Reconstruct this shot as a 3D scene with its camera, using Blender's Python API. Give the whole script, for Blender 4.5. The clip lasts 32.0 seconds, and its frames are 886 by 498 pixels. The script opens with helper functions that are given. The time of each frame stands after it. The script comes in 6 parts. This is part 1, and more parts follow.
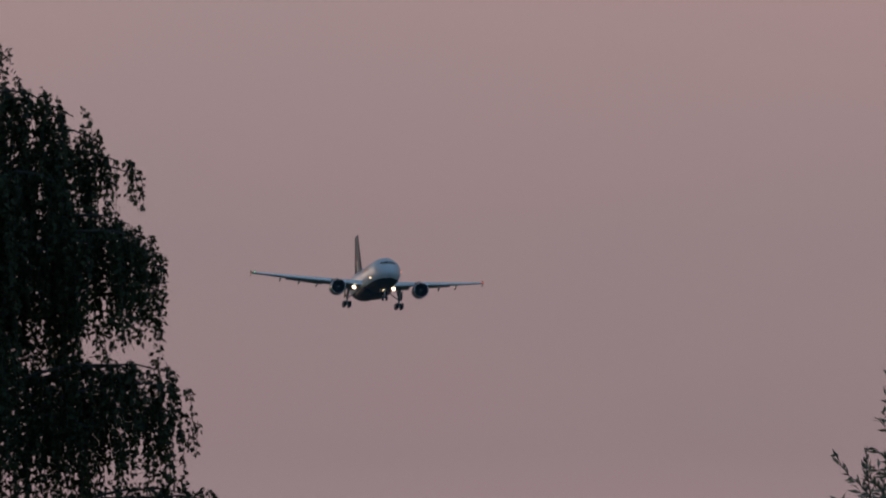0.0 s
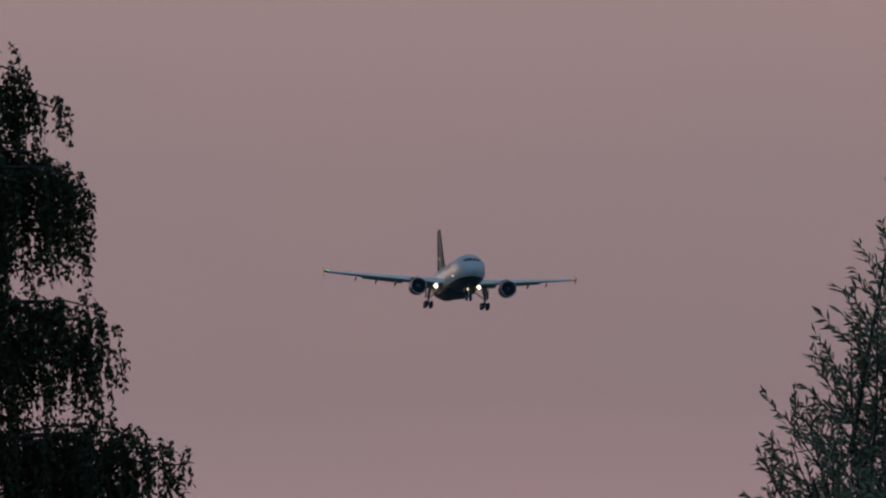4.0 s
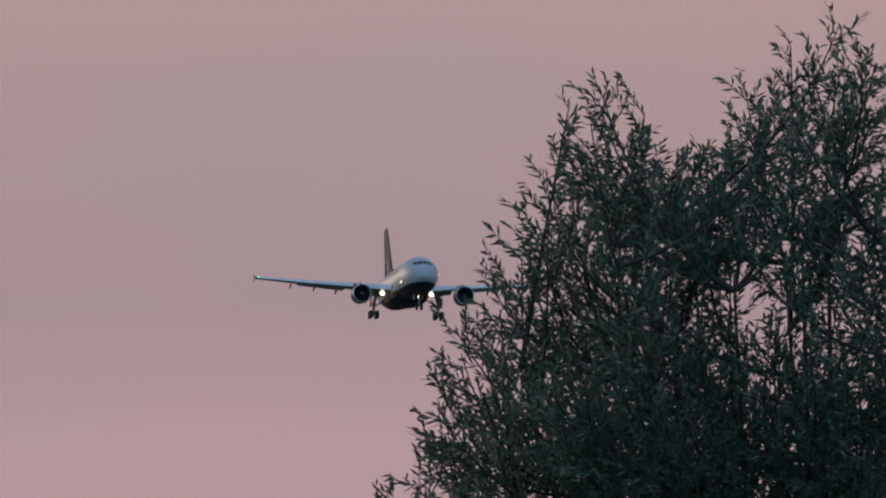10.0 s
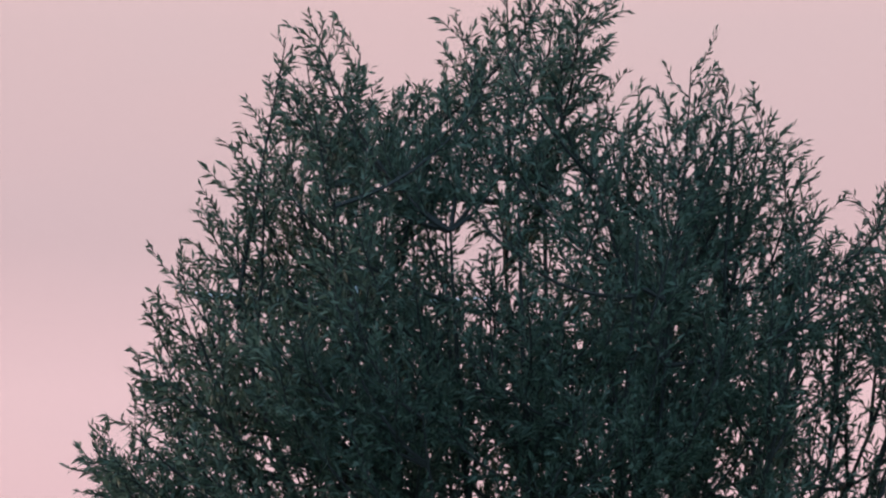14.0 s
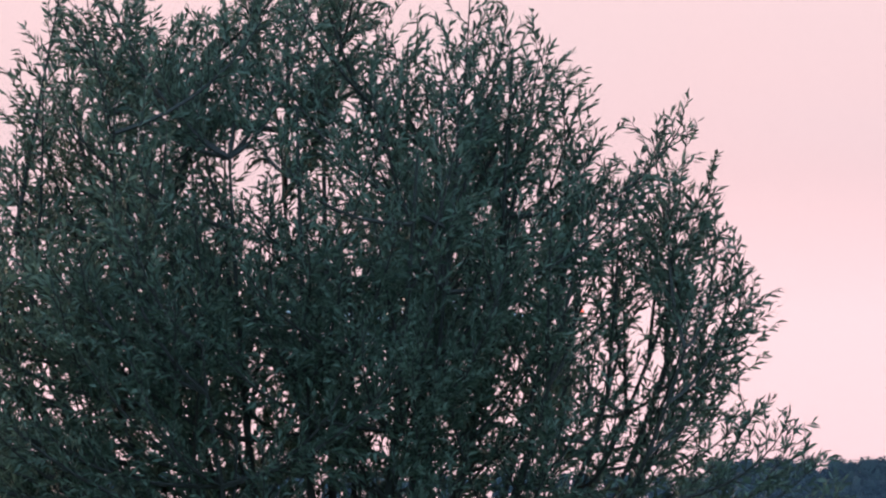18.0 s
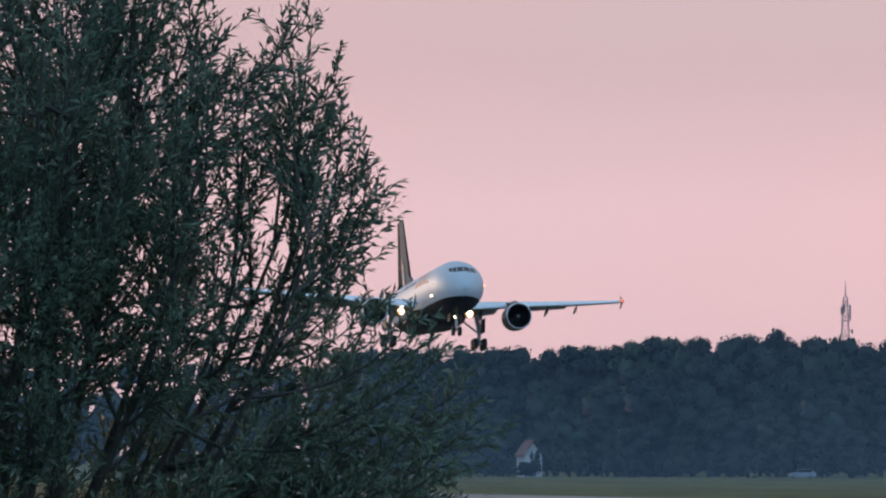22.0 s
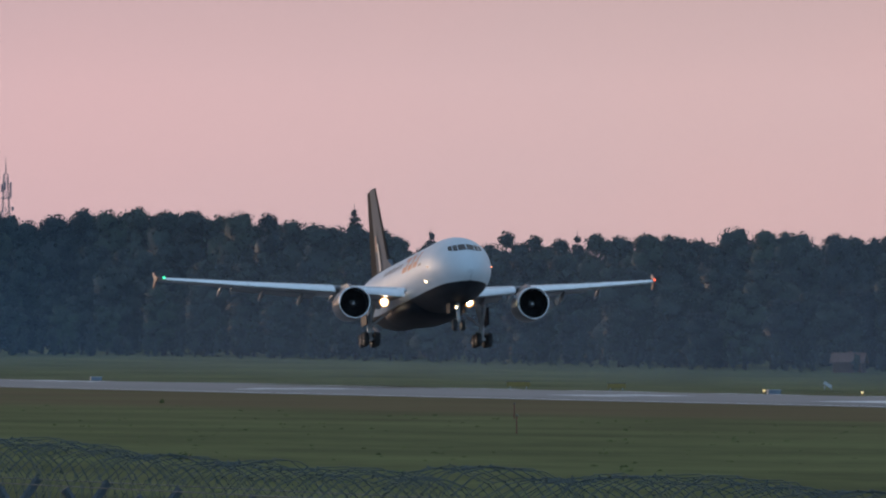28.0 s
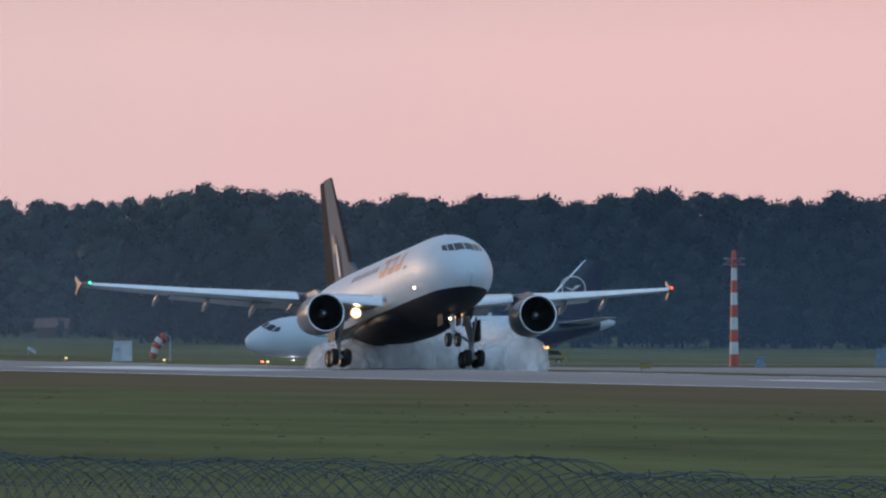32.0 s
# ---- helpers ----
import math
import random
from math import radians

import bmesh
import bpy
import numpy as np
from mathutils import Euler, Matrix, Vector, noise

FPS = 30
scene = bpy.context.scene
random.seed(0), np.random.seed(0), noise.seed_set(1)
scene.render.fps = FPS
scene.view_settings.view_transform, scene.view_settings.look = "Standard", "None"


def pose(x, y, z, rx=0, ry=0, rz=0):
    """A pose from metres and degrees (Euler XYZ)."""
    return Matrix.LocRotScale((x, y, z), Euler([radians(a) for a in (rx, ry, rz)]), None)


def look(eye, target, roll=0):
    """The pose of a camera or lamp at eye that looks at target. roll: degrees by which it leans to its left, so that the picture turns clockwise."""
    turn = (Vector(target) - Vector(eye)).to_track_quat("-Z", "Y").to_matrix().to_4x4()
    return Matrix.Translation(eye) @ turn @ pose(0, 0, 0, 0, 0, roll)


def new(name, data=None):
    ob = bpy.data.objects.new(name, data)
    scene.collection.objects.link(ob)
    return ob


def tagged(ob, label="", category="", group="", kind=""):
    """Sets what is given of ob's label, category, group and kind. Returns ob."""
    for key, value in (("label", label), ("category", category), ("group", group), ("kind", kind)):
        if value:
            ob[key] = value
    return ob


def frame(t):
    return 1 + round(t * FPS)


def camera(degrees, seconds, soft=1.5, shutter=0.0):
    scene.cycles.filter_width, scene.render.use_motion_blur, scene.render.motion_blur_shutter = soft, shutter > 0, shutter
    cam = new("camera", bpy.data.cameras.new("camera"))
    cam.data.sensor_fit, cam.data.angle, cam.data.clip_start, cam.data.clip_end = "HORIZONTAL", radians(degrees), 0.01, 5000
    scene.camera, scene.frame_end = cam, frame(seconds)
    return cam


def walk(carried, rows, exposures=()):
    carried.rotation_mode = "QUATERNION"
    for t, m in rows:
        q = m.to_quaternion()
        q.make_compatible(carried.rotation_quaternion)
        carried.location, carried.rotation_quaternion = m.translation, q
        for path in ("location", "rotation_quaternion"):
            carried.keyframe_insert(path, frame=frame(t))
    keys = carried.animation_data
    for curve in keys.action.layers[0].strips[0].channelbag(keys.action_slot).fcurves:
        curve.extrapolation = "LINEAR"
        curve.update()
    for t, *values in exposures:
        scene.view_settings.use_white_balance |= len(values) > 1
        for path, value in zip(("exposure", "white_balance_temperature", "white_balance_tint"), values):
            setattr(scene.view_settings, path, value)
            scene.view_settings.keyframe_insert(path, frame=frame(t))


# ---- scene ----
# The camera stands on a low bank, 7 m above the runway, and only turns.
# World: +y runs along the runway towards the approach, +x to the runway's side.
EYE = (0.0, 0.0, 7.0)
cam = camera(2.7055, 32.0, soft=2.2)
# seconds, degrees to the right of the runway's direction, degrees up
TURNS = [
    (0.0, 5.8124, 1.7413), (0.5, 5.8283, 1.7194), (1.0, 5.8823, 1.6929), (1.5, 5.9611, 1.6619),
    (2.0, 5.9951, 1.6378), (2.5, 5.9696, 1.6195), (4.5, 6.1171, 1.5091), (5.0, 6.2658, 1.4652),
    (5.5, 6.3661, 1.424), (6.0, 6.403, 1.4043), (6.5, 6.4491, 1.3839), (7.0, 6.5408, 1.3536),
    (7.5, 6.6722, 1.3298), (8.0, 6.7761, 1.3298), (8.5, 6.8528, 1.3328), (9.0, 6.897, 1.322),
    (9.5, 6.9509, 1.3004), (10.0, 7.0383, 1.2866), (10.5, 7.1689, 1.2668), (11.0, 7.2883, 1.2313),
    (11.5, 7.3852, 1.1904), (12.0, 7.4527, 1.1638), (12.5, 7.5308, 1.1409), (13.0, 7.627, 1.1296),
    (13.5, 7.7594, 1.1161), (14.0, 7.9063, 1.1027), (14.5, 8.0336, 1.0925), (16.5, 8.233, 0.9776),
    (17.0, 8.3117, 0.9579), (17.5, 8.4407, 0.925), (18.0, 8.5817, 0.8805), (18.5, 8.7154, 0.8323),
    (19.0, 8.8176, 0.7954), (19.5, 8.9414, 0.7527), (20.0, 9.0763, 0.7026), (20.5, 9.249, 0.6571),
    (21.0, 9.4141, 0.6282), (21.5, 9.578, 0.5938), (22.0, 9.7263, 0.5459), (22.5, 9.9028, 0.4827),
    (23.0, 10.0992, 0.4291), (23.5, 10.3276, 0.3888), (24.0, 10.5062, 0.3485), (24.5, 10.6703, 0.3073),
    (25.0, 10.8428, 0.2786), (25.5, 11.0814, 0.2548), (26.0, 11.3335, 0.2184), (26.5, 11.5924, 0.1799),
    (28.5, 12.5848, 0.1708), (29.0, 12.9451, 0.1571), (29.5, 13.3019, 0.1404), (30.0, 13.5819, 0.1269),
    (30.5, 13.8342, 0.1184), (31.0, 14.0857, 0.0953), (31.5, 14.4038, 0.0641), (32.0, 14.721, 0.0659)]
walk(cam, [(t, pose(*EYE, 90 + up, 0, -az)) for t, az, up in TURNS],
     exposures=[(t, e, k, 10.0) for t, e, k in (
         (0.0, -1.22, 6500), (2.0, -1.27, 6500), (6.0, -1.34, 6500), (9.0, -0.95, 6500), (11.0, -0.62, 6500), (13.0, -0.22, 6500), (14.5, 0.2, 6500), (16.5, 0.54, 6500),
         (19.0, 0.48, 6500), (20.5, 0.27, 6500), (22.0, 0.04, 6500), (23.0, -0.08, 6480), (26.0, -0.34, 6420), (27.0, -0.28, 6500), (29.0, -0.2, 6580), (30.5, -0.15, 6580), (32.0, 0.0, 6580))])


# ---- sky and light: dusk, a pink sky low down, blue-grey above, the sun just over the horizon ahead and to the left ----
world = bpy.data.worlds.new("dusk")
scene.world = world
world.use_nodes = True
wn, wl = world.node_tree.nodes, world.node_tree.links
wn.clear()
w_out, w_bg = wn.new("ShaderNodeOutputWorld"), wn.new("ShaderNodeBackground")
w_co, w_sep = wn.new("ShaderNodeTexCoord"), wn.new("ShaderNodeSeparateXYZ")
w_map, w_noise, w_mul = wn.new("ShaderNodeMapping"), wn.new("ShaderNodeTexNoise"), wn.new("ShaderNodeMixRGB")


def sky_ramp(stops):
    r = wn.new("ShaderNodeValToRGB")
    r.color_ramp.elements[0].position, r.color_ramp.elements[0].color = stops[0][0], (*stops[0][1], 1)
    r.color_ramp.elements[1].position, r.color_ramp.elements[1].color = stops[-1][0], (*stops[-1][1], 1)
    for at, c in stops[1:-1]:
        r.color_ramp.elements.new(at).color = (*c, 1)
    return r


# the after-glow ahead: pink near the horizon, greyer and darker higher up
w_glow = sky_ramp([(0.0, (0.80, 0.54, 0.56)), (0.012, (0.82, 0.56, 0.58)), (0.019, (0.69, 0.485, 0.50)), (0.031, (0.70, 0.52, 0.53)), (0.046, (0.90, 0.61, 0.60)),
                   (0.16, (0.52, 0.45, 0.48)), (0.45, (0.38, 0.46, 0.58)), (1.0, (0.36, 0.48, 0.68))])
# the clear blue half of the sky behind the camera
w_blue = sky_ramp([(0.0, (0.45, 0.69, 0.92)), (0.1, (0.46, 0.76, 1.07)), (0.45, (0.43, 0.72, 1.08)), (1.0, (0.31, 0.49, 0.74))])
w_side, w_mix = wn.new("ShaderNodeMapRange"), wn.new("ShaderNodeMixRGB")
w_side.interpolation_type = "SMOOTHSTEP"
w_side.inputs["From Min"].default_value, w_side.inputs["From Max"].default_value = -0.35, 0.75
w_map.inputs["Scale"].default_value = (12.0, 12.0, 26.0)
w_noise.inputs["Scale"].default_value, w_noise.inputs["Detail"].default_value = 1.6, 3.0
w_tint = sky_ramp([(0.35, (0.965, 0.99, 1.0)), (0.65, (1.035, 0.985, 0.98))])
w_mul.blend_type, w_mul.inputs[0].default_value = "MULTIPLY", 1.0
wl.new(w_co.outputs["Generated"], w_sep.inputs[0])
wl.new(w_sep.outputs["Z"], w_glow.inputs[0])
wl.new(w_sep.outputs["Z"], w_blue.inputs[0])
wl.new(w_sep.outputs["Y"], w_side.inputs["Value"])
wl.new(w_side.outputs[0], w_mix.inputs[0])
wl.new(w_blue.outputs[0], w_mix.inputs[1])
wl.new(w_glow.outputs[0], w_mix.inputs[2])
wl.new(w_co.outputs["Generated"], w_map.inputs[0])
wl.new(w_map.outputs[0], w_noise.inputs["Vector"])
wl.new(w_noise.outputs["Fac"], w_tint.inputs[0])
wl.new(w_mix.outputs[0], w_mul.inputs[1])
wl.new(w_tint.outputs[0], w_mul.inputs[2])
# a little warmer farther to the runway's side
w_warm, w_mul2 = sky_ramp([(0.19, (1.0, 1.0, 1.0)), (0.225, (1.01, 0.998, 0.955)), (0.30, (1.01, 0.998, 0.95)), (0.6, (1.0, 1.0, 1.0))]), wn.new("ShaderNodeMixRGB")
w_mul2.blend_type, w_mul2.inputs[0].default_value = "MULTIPLY", 1.0
wl.new(w_sep.outputs["X"], w_warm.inputs[0])
wl.new(w_mul.outputs[0], w_mul2.inputs[1])
wl.new(w_warm.outputs[0], w_mul2.inputs[2])
wl.new(w_mul2.outputs[0], w_bg.inputs[0])
w_bg.inputs[1].default_value = 1.0
wl.new(w_bg.outputs[0], w_out.inputs[0])

sun = new("sun", bpy.data.lights.new("sun", "SUN"))
sun.data.energy, sun.data.angle, sun.data.color = 1.2, radians(14.0), (1.0, 0.70, 0.50)
sun.matrix_world = look((-480, 880, 90), (0, 0, 0))


# ---- helpers for meshes ----
def smooth01(a, b, x):
    t = min(1.0, max(0.0, (x - a) / (b - a)))
    return t * t * (3 - 2 * t)


def part(name, bm, material, parent=None, label="", smooth=False):
    """One mesh object out of a bmesh, or out of (verts, faces), under a thing or part."""
    me = bpy.data.meshes.new(name)
    if isinstance(bm, tuple):
        me.from_pydata([tuple(v) for v in bm[0]], [], [tuple(f) for f in bm[1]])
    else:
        bm.to_mesh(me)
        bm.free()
    if smooth:
        me.polygons.foreach_set("use_smooth", [True] * len(me.polygons))
    me.materials.append(material)
    me.update()
    ob = new(name, me)
    if parent:
        ob.parent = parent
    if label:
        ob["label"] = label
    return ob


def again(ob, parent, m):
    """Another object on the same mesh."""
    o = new(ob.name.split(".")[0], ob.data)
    o.parent, o.matrix_basis = parent, m
    if "label" in ob:
        o["label"] = ob["label"]
    return o


def loft(rings, closed=True, cap0=False, cap1=False):
    n = len(rings[0])
    verts = [p for r in rings for p in r]
    faces = []
    for i in range(len(rings) - 1):
        for j in range(n if closed else n - 1):
            k = (j + 1) % n
            faces.append((i * n + j, i * n + k, (i + 1) * n + k, (i + 1) * n + j))
    if cap0:
        faces.append(tuple(range(n - 1, -1, -1)))
    if cap1:
        faces.append(tuple((len(rings) - 1) * n + j for j in range(n)))
    return verts, faces


def join(*ms):
    verts, faces = [], []
    for v, f in ms:
        b = len(verts)
        verts += [tuple(p) for p in v]
        faces += [tuple(i + b for i in q) for q in f]
    return verts, faces


def moved(m, mat):
    return [mat @ Vector(p) for p in m[0]], m[1]


def box(sx, sy, sz, c=(0, 0, 0), b=0.0):
    """A box with all edges chamfered by b."""
    bm = bmesh.new()
    bmesh.ops.create_cube(bm, size=1.0, matrix=Matrix.Translation(c) @ Matrix.Diagonal((sx, sy, sz, 1)))
    if b:
        bmesh.ops.bevel(bm, geom=bm.edges[:], offset=b, segments=1, affect="EDGES")
    out = [v.co.copy() for v in bm.verts], [[v.index for v in f.verts] for f in bm.faces]
    bm.free()
    return out


def tube(points, radii, sides=6, caps=True):
    rings = []
    pts = [Vector(p) for p in points]
    for i, p in enumerate(pts):
        d = (pts[min(i + 1, len(pts) - 1)] - pts[max(i - 1, 0)]).normalized()
        a = d.cross(Vector((0.31, 0.11, 0.94)) if abs(d.z) < 0.9 else Vector((1, 0.1, 0))).normalized()
        b = d.cross(a)
        r = radii[i] if isinstance(radii, (list, tuple)) else radii
        rings.append([p + (a * math.cos(2 * math.pi * k / sides) + b * math.sin(2 * math.pi * k / sides)) * r for k in range(sides)])
    return loft(rings, True, caps, caps)


def revolve(profile, axis="y", n=24, c=(0, 0, 0)):
    """profile: (along, radius) pairs."""
    rings = []
    for a, r in profile:
        ring = []
        for k in range(n):
            u, v = r * math.cos(2 * math.pi * k / n), r * math.sin(2 * math.pi * k / n)
            p = {"y": (u, a, v), "z": (u, v, a), "x": (a, u, v)}[axis]
            ring.append((p[0] + c[0], p[1] + c[1], p[2] + c[2]))
        rings.append(ring)
    return loft(rings)


def thing(name, m, label, category, group="", kind=""):
    ob = new(name)
    ob.empty_display_size = 0.2
    ob.matrix_basis = m
    return tagged(ob, label, category, group, kind)


def ground_z(x, y):
    """The bank on which the camera stands, the level field, the runway's crown, and the lower ground beyond it."""
    z = 5.3 * (1 - smooth01(-10, 65, x)) + 0.1 * max(0.0, 1 - max(0.0, 332 - x) / 30) - 0.0225 * min(30.0, max(0.0, x - 332))
    z += 0.2 * smooth01(1400, 1700, y) * math.exp(-((x - 297) / 5.0) ** 2)
    low = 0.9 + 2.5 * smooth01(1500, 1780, y) - 0.75 * smooth01(1950, 2300, y) - 1.9 * smooth01(2300, 2900, y)
    return z - (low - 0.575) * smooth01(362, 466, x)


# ---- materials ----
def mat(name, color, rough=0.6, metal=0.0, vary=0.25, scale=3.0, bump=0.0, detail=6.0, fine=0.0, coat=0.0, stretch=(1, 1, 1), second=None,
        island=False, spec=0.5):
    """A principled material whose colour varies at two scales."""
    m = bpy.data.materials.new(name)
    m.use_nodes = True
    n, l = m.node_tree.nodes, m.node_tree.links
    p = n["Principled BSDF"]
    p.inputs["Roughness"].default_value, p.inputs["Metallic"].default_value = rough, metal
    p.inputs["Coat Weight"].default_value = coat
    p.inputs["Specular IOR Level"].default_value = spec
    co, mp = n.new("ShaderNodeTexCoord"), n.new("ShaderNodeMapping")
    mp.inputs["Scale"].default_value = stretch
    l.new(co.outputs["Object"], mp.inputs[0])
    nz, nz2 = n.new("ShaderNodeTexNoise"), n.new("ShaderNodeTexNoise")
    nz.inputs["Scale"].default_value, nz.inputs["Detail"].default_value = scale, detail
    nz2.inputs["Scale"].default_value, nz2.inputs["Detail"].default_value = scale * 9.3, 4.0
    l.new(mp.outputs[0], nz.inputs["Vector"])
    l.new(mp.outputs[0], nz2.inputs["Vector"])
    mixf = n.new("ShaderNodeMath")
    mixf.operation = "MULTIPLY_ADD"
    mixf.inputs[1].default_value = 0.35
    l.new(nz2.outputs["Fac"], mixf.inputs[0])
    sub = n.new("ShaderNodeMath")
    sub.operation = "MULTIPLY"
    sub.inputs[1].default_value = 0.65
    l.new(nz.outputs["Fac"], sub.inputs[0])
    l.new(sub.outputs[0], mixf.inputs[2])
    fac = mixf.outputs[0]
    if island:
        geo = n.new("ShaderNodeNewGeometry")
        add = n.new("ShaderNodeMath")
        add.operation = "MULTIPLY_ADD"
        add.inputs[1].default_value = 0.5
        l.new(geo.outputs["Random Per Island"], add.inputs[0])
        half = n.new("ShaderNodeMath")
        half.operation = "MULTIPLY"
        half.inputs[1].default_value = 0.5
        l.new(fac, half.inputs[0])
        l.new(half.outputs[0], add.inputs[2])
        fac = add.outputs[0]
    r = n.new("ShaderNodeValToRGB")
    lo = tuple(max(0, c * (1 - vary)) for c in color)
    hi = tuple(min(1, c * (1 + vary)) for c in color) if second is None else second
    r.color_ramp.elements[0].position, r.color_ramp.elements[0].color = 0.32, (*lo, 1)
    r.color_ramp.elements[1].position, r.color_ramp.elements[1].color = 0.68, (*hi, 1)
    l.new(fac, r.inputs[0])
    l.new(r.outputs[0], p.inputs["Base Color"])
    rr = n.new("ShaderNodeMapRange")
    rr.inputs["To Min"].default_value, rr.inputs["To Max"].default_value = max(0.02, rough - 0.1), min(1, rough + 0.1)
    l.new(nz2.outputs["Fac"], rr.inputs["Value"])
    l.new(rr.outputs[0], p.inputs["Roughness"])
    if bump:
        b = n.new("ShaderNodeBump")
        b.inputs["Strength"].default_value, b.inputs["Distance"].default_value = bump, 0.02
        l.new(nz2.outputs["Fac"], b.inputs["Height"])
        l.new(b.outputs[0], p.inputs["Normal"])
    return m


def leaf_mat(name, color, second, through_light=0.35):
    """Leaves: two tones leaf by leaf, some light passing through."""
    m = mat(name, color, 0.55, vary=0.35, scale=0.8, second=second, island=True, spec=0.25)
    n, l = m.node_tree.nodes, m.node_tree.links
    p, out = n["Principled BSDF"], n["Material Output"]
    tr, mx = n.new("ShaderNodeBsdfTranslucent"), n.new("ShaderNodeMixShader")
    l.new(p.inputs["Base Color"].links[0].from_socket, tr.inputs[0])
    mx.inputs[0].default_value = through_light
    l.new(p.outputs[0], mx.inputs[1])
    l.new(tr.outputs[0], mx.inputs[2])
    l.new(mx.outputs[0], out.inputs[0])
    return m


def tree_mat(name, color, second):
    """Leaves of single trees: each tree a little lighter, darker, greener or browner than the next."""
    m = leaf_mat(name, color, second, 0.25)
    n, l = m.node_tree.nodes, m.node_tree.links
    p = n["Principled BSDF"]
    base = p.inputs["Base Color"].links[0].from_socket
    info, r, mx = n.new("ShaderNodeObjectInfo"), n.new("ShaderNodeValToRGB"), n.new("ShaderNodeMixRGB")
    r.color_ramp.elements[0].position, r.color_ramp.elements[0].color = 0.0, (0.62, 0.66, 0.78, 1)
    r.color_ramp.elements[1].position, r.color_ramp.elements[1].color = 1.0, (1.28, 1.34, 1.02, 1)
    for at, c in ((0.3, (0.86, 0.9, 0.92)), (0.6, (1.02, 1.0, 0.98)), (0.8, (1.16, 1.04, 0.92))):
        r.color_ramp.elements.new(at).color = (*c, 1)
    mx.blend_type, mx.inputs[0].default_value = "MULTIPLY", 1.0
    l.new(info.outputs["Random"], r.inputs[0])
    l.new(base, mx.inputs[1])
    l.new(r.outputs[0], mx.inputs[2])
    for node in [q.to_node for q in base.links if q.to_node != mx]:
        l.new(mx.outputs[0], node.inputs["Base Color" if node == p else 0])
    return m


def glow(name, color, power):
    m = bpy.data.materials.new(name)
    m.use_nodes = True
    p = m.node_tree.nodes["Principled BSDF"]
    p.inputs["Base Color"].default_value = (*color, 1)
    p.inputs["Emission Color"].default_value = (*color, 1)
    p.inputs["Emission Strength"].default_value = power
    return m


def grass_mat():
    """Mown grass in long streaks along the runway, with a dry brown strip beside the pavement."""
    m = mat("mown_grass", (0.056, 0.074, 0.024), 0.95, vary=0.3, scale=0.05, second=(0.116, 0.138, 0.050), stretch=(1.6, 0.4, 1), spec=0.05)
    n, l = m.node_tree.nodes, m.node_tree.links
    p = n["Principled BSDF"]
    green = p.inputs["Base Color"].links[0].from_socket
    co, sep, nz = n.new("ShaderNodeTexCoord"), n.new("ShaderNodeSeparateXYZ"), n.new("ShaderNodeTexNoise")
    mp = n.new("ShaderNodeMapping")
    mp.inputs["Scale"].default_value = (1, 0.12, 1)
    nz.inputs["Scale"].default_value, nz.inputs["Detail"].default_value = 0.035, 5.0
    l.new(co.outputs["Object"], sep.inputs[0])
    l.new(co.outputs["Object"], mp.inputs[0])
    l.new(mp.outputs[0], nz.inputs["Vector"])
    wob = n.new("ShaderNodeMath")
    wob.operation, wob.inputs[1].default_value = "MULTIPLY_ADD", 90.0
    l.new(nz.outputs["Fac"], wob.inputs[0])
    l.new(sep.outputs["X"], wob.inputs[2])
    dry = n.new("ShaderNodeValToRGB")
    dry.color_ramp.elements[0].position, dry.color_ramp.elements[0].color = 0.0, (0, 0, 0, 1)
    dry.color_ramp.elements[1].position, dry.color_ramp.elements[1].color = 1.0, (0.15, 0.15, 0.15, 1)
    for at, v in ((0.42, 0.03), (0.485, 0.14), (0.54, 0.75), (0.66, 0.5), (0.72, 0.15)):
        dry.color_ramp.elements.new(at).color = (v, v, v, 1)
    sc = n.new("ShaderNodeMath")
    sc.operation, sc.inputs[1].default_value = "MULTIPLY", 1 / 600.0
    l.new(wob.outputs[0], sc.inputs[0])
    l.new(sc.outputs[0], dry.inputs[0])
    mx = n.new("ShaderNodeMixRGB")
    mx.inputs[2].default_value = (0.112, 0.074, 0.040, 1)
    l.new(dry.outputs[0], mx.inputs[0])
    l.new(green, mx.inputs[1])
    l.new(mx.outputs[0], p.inputs["Base Color"])
    return m


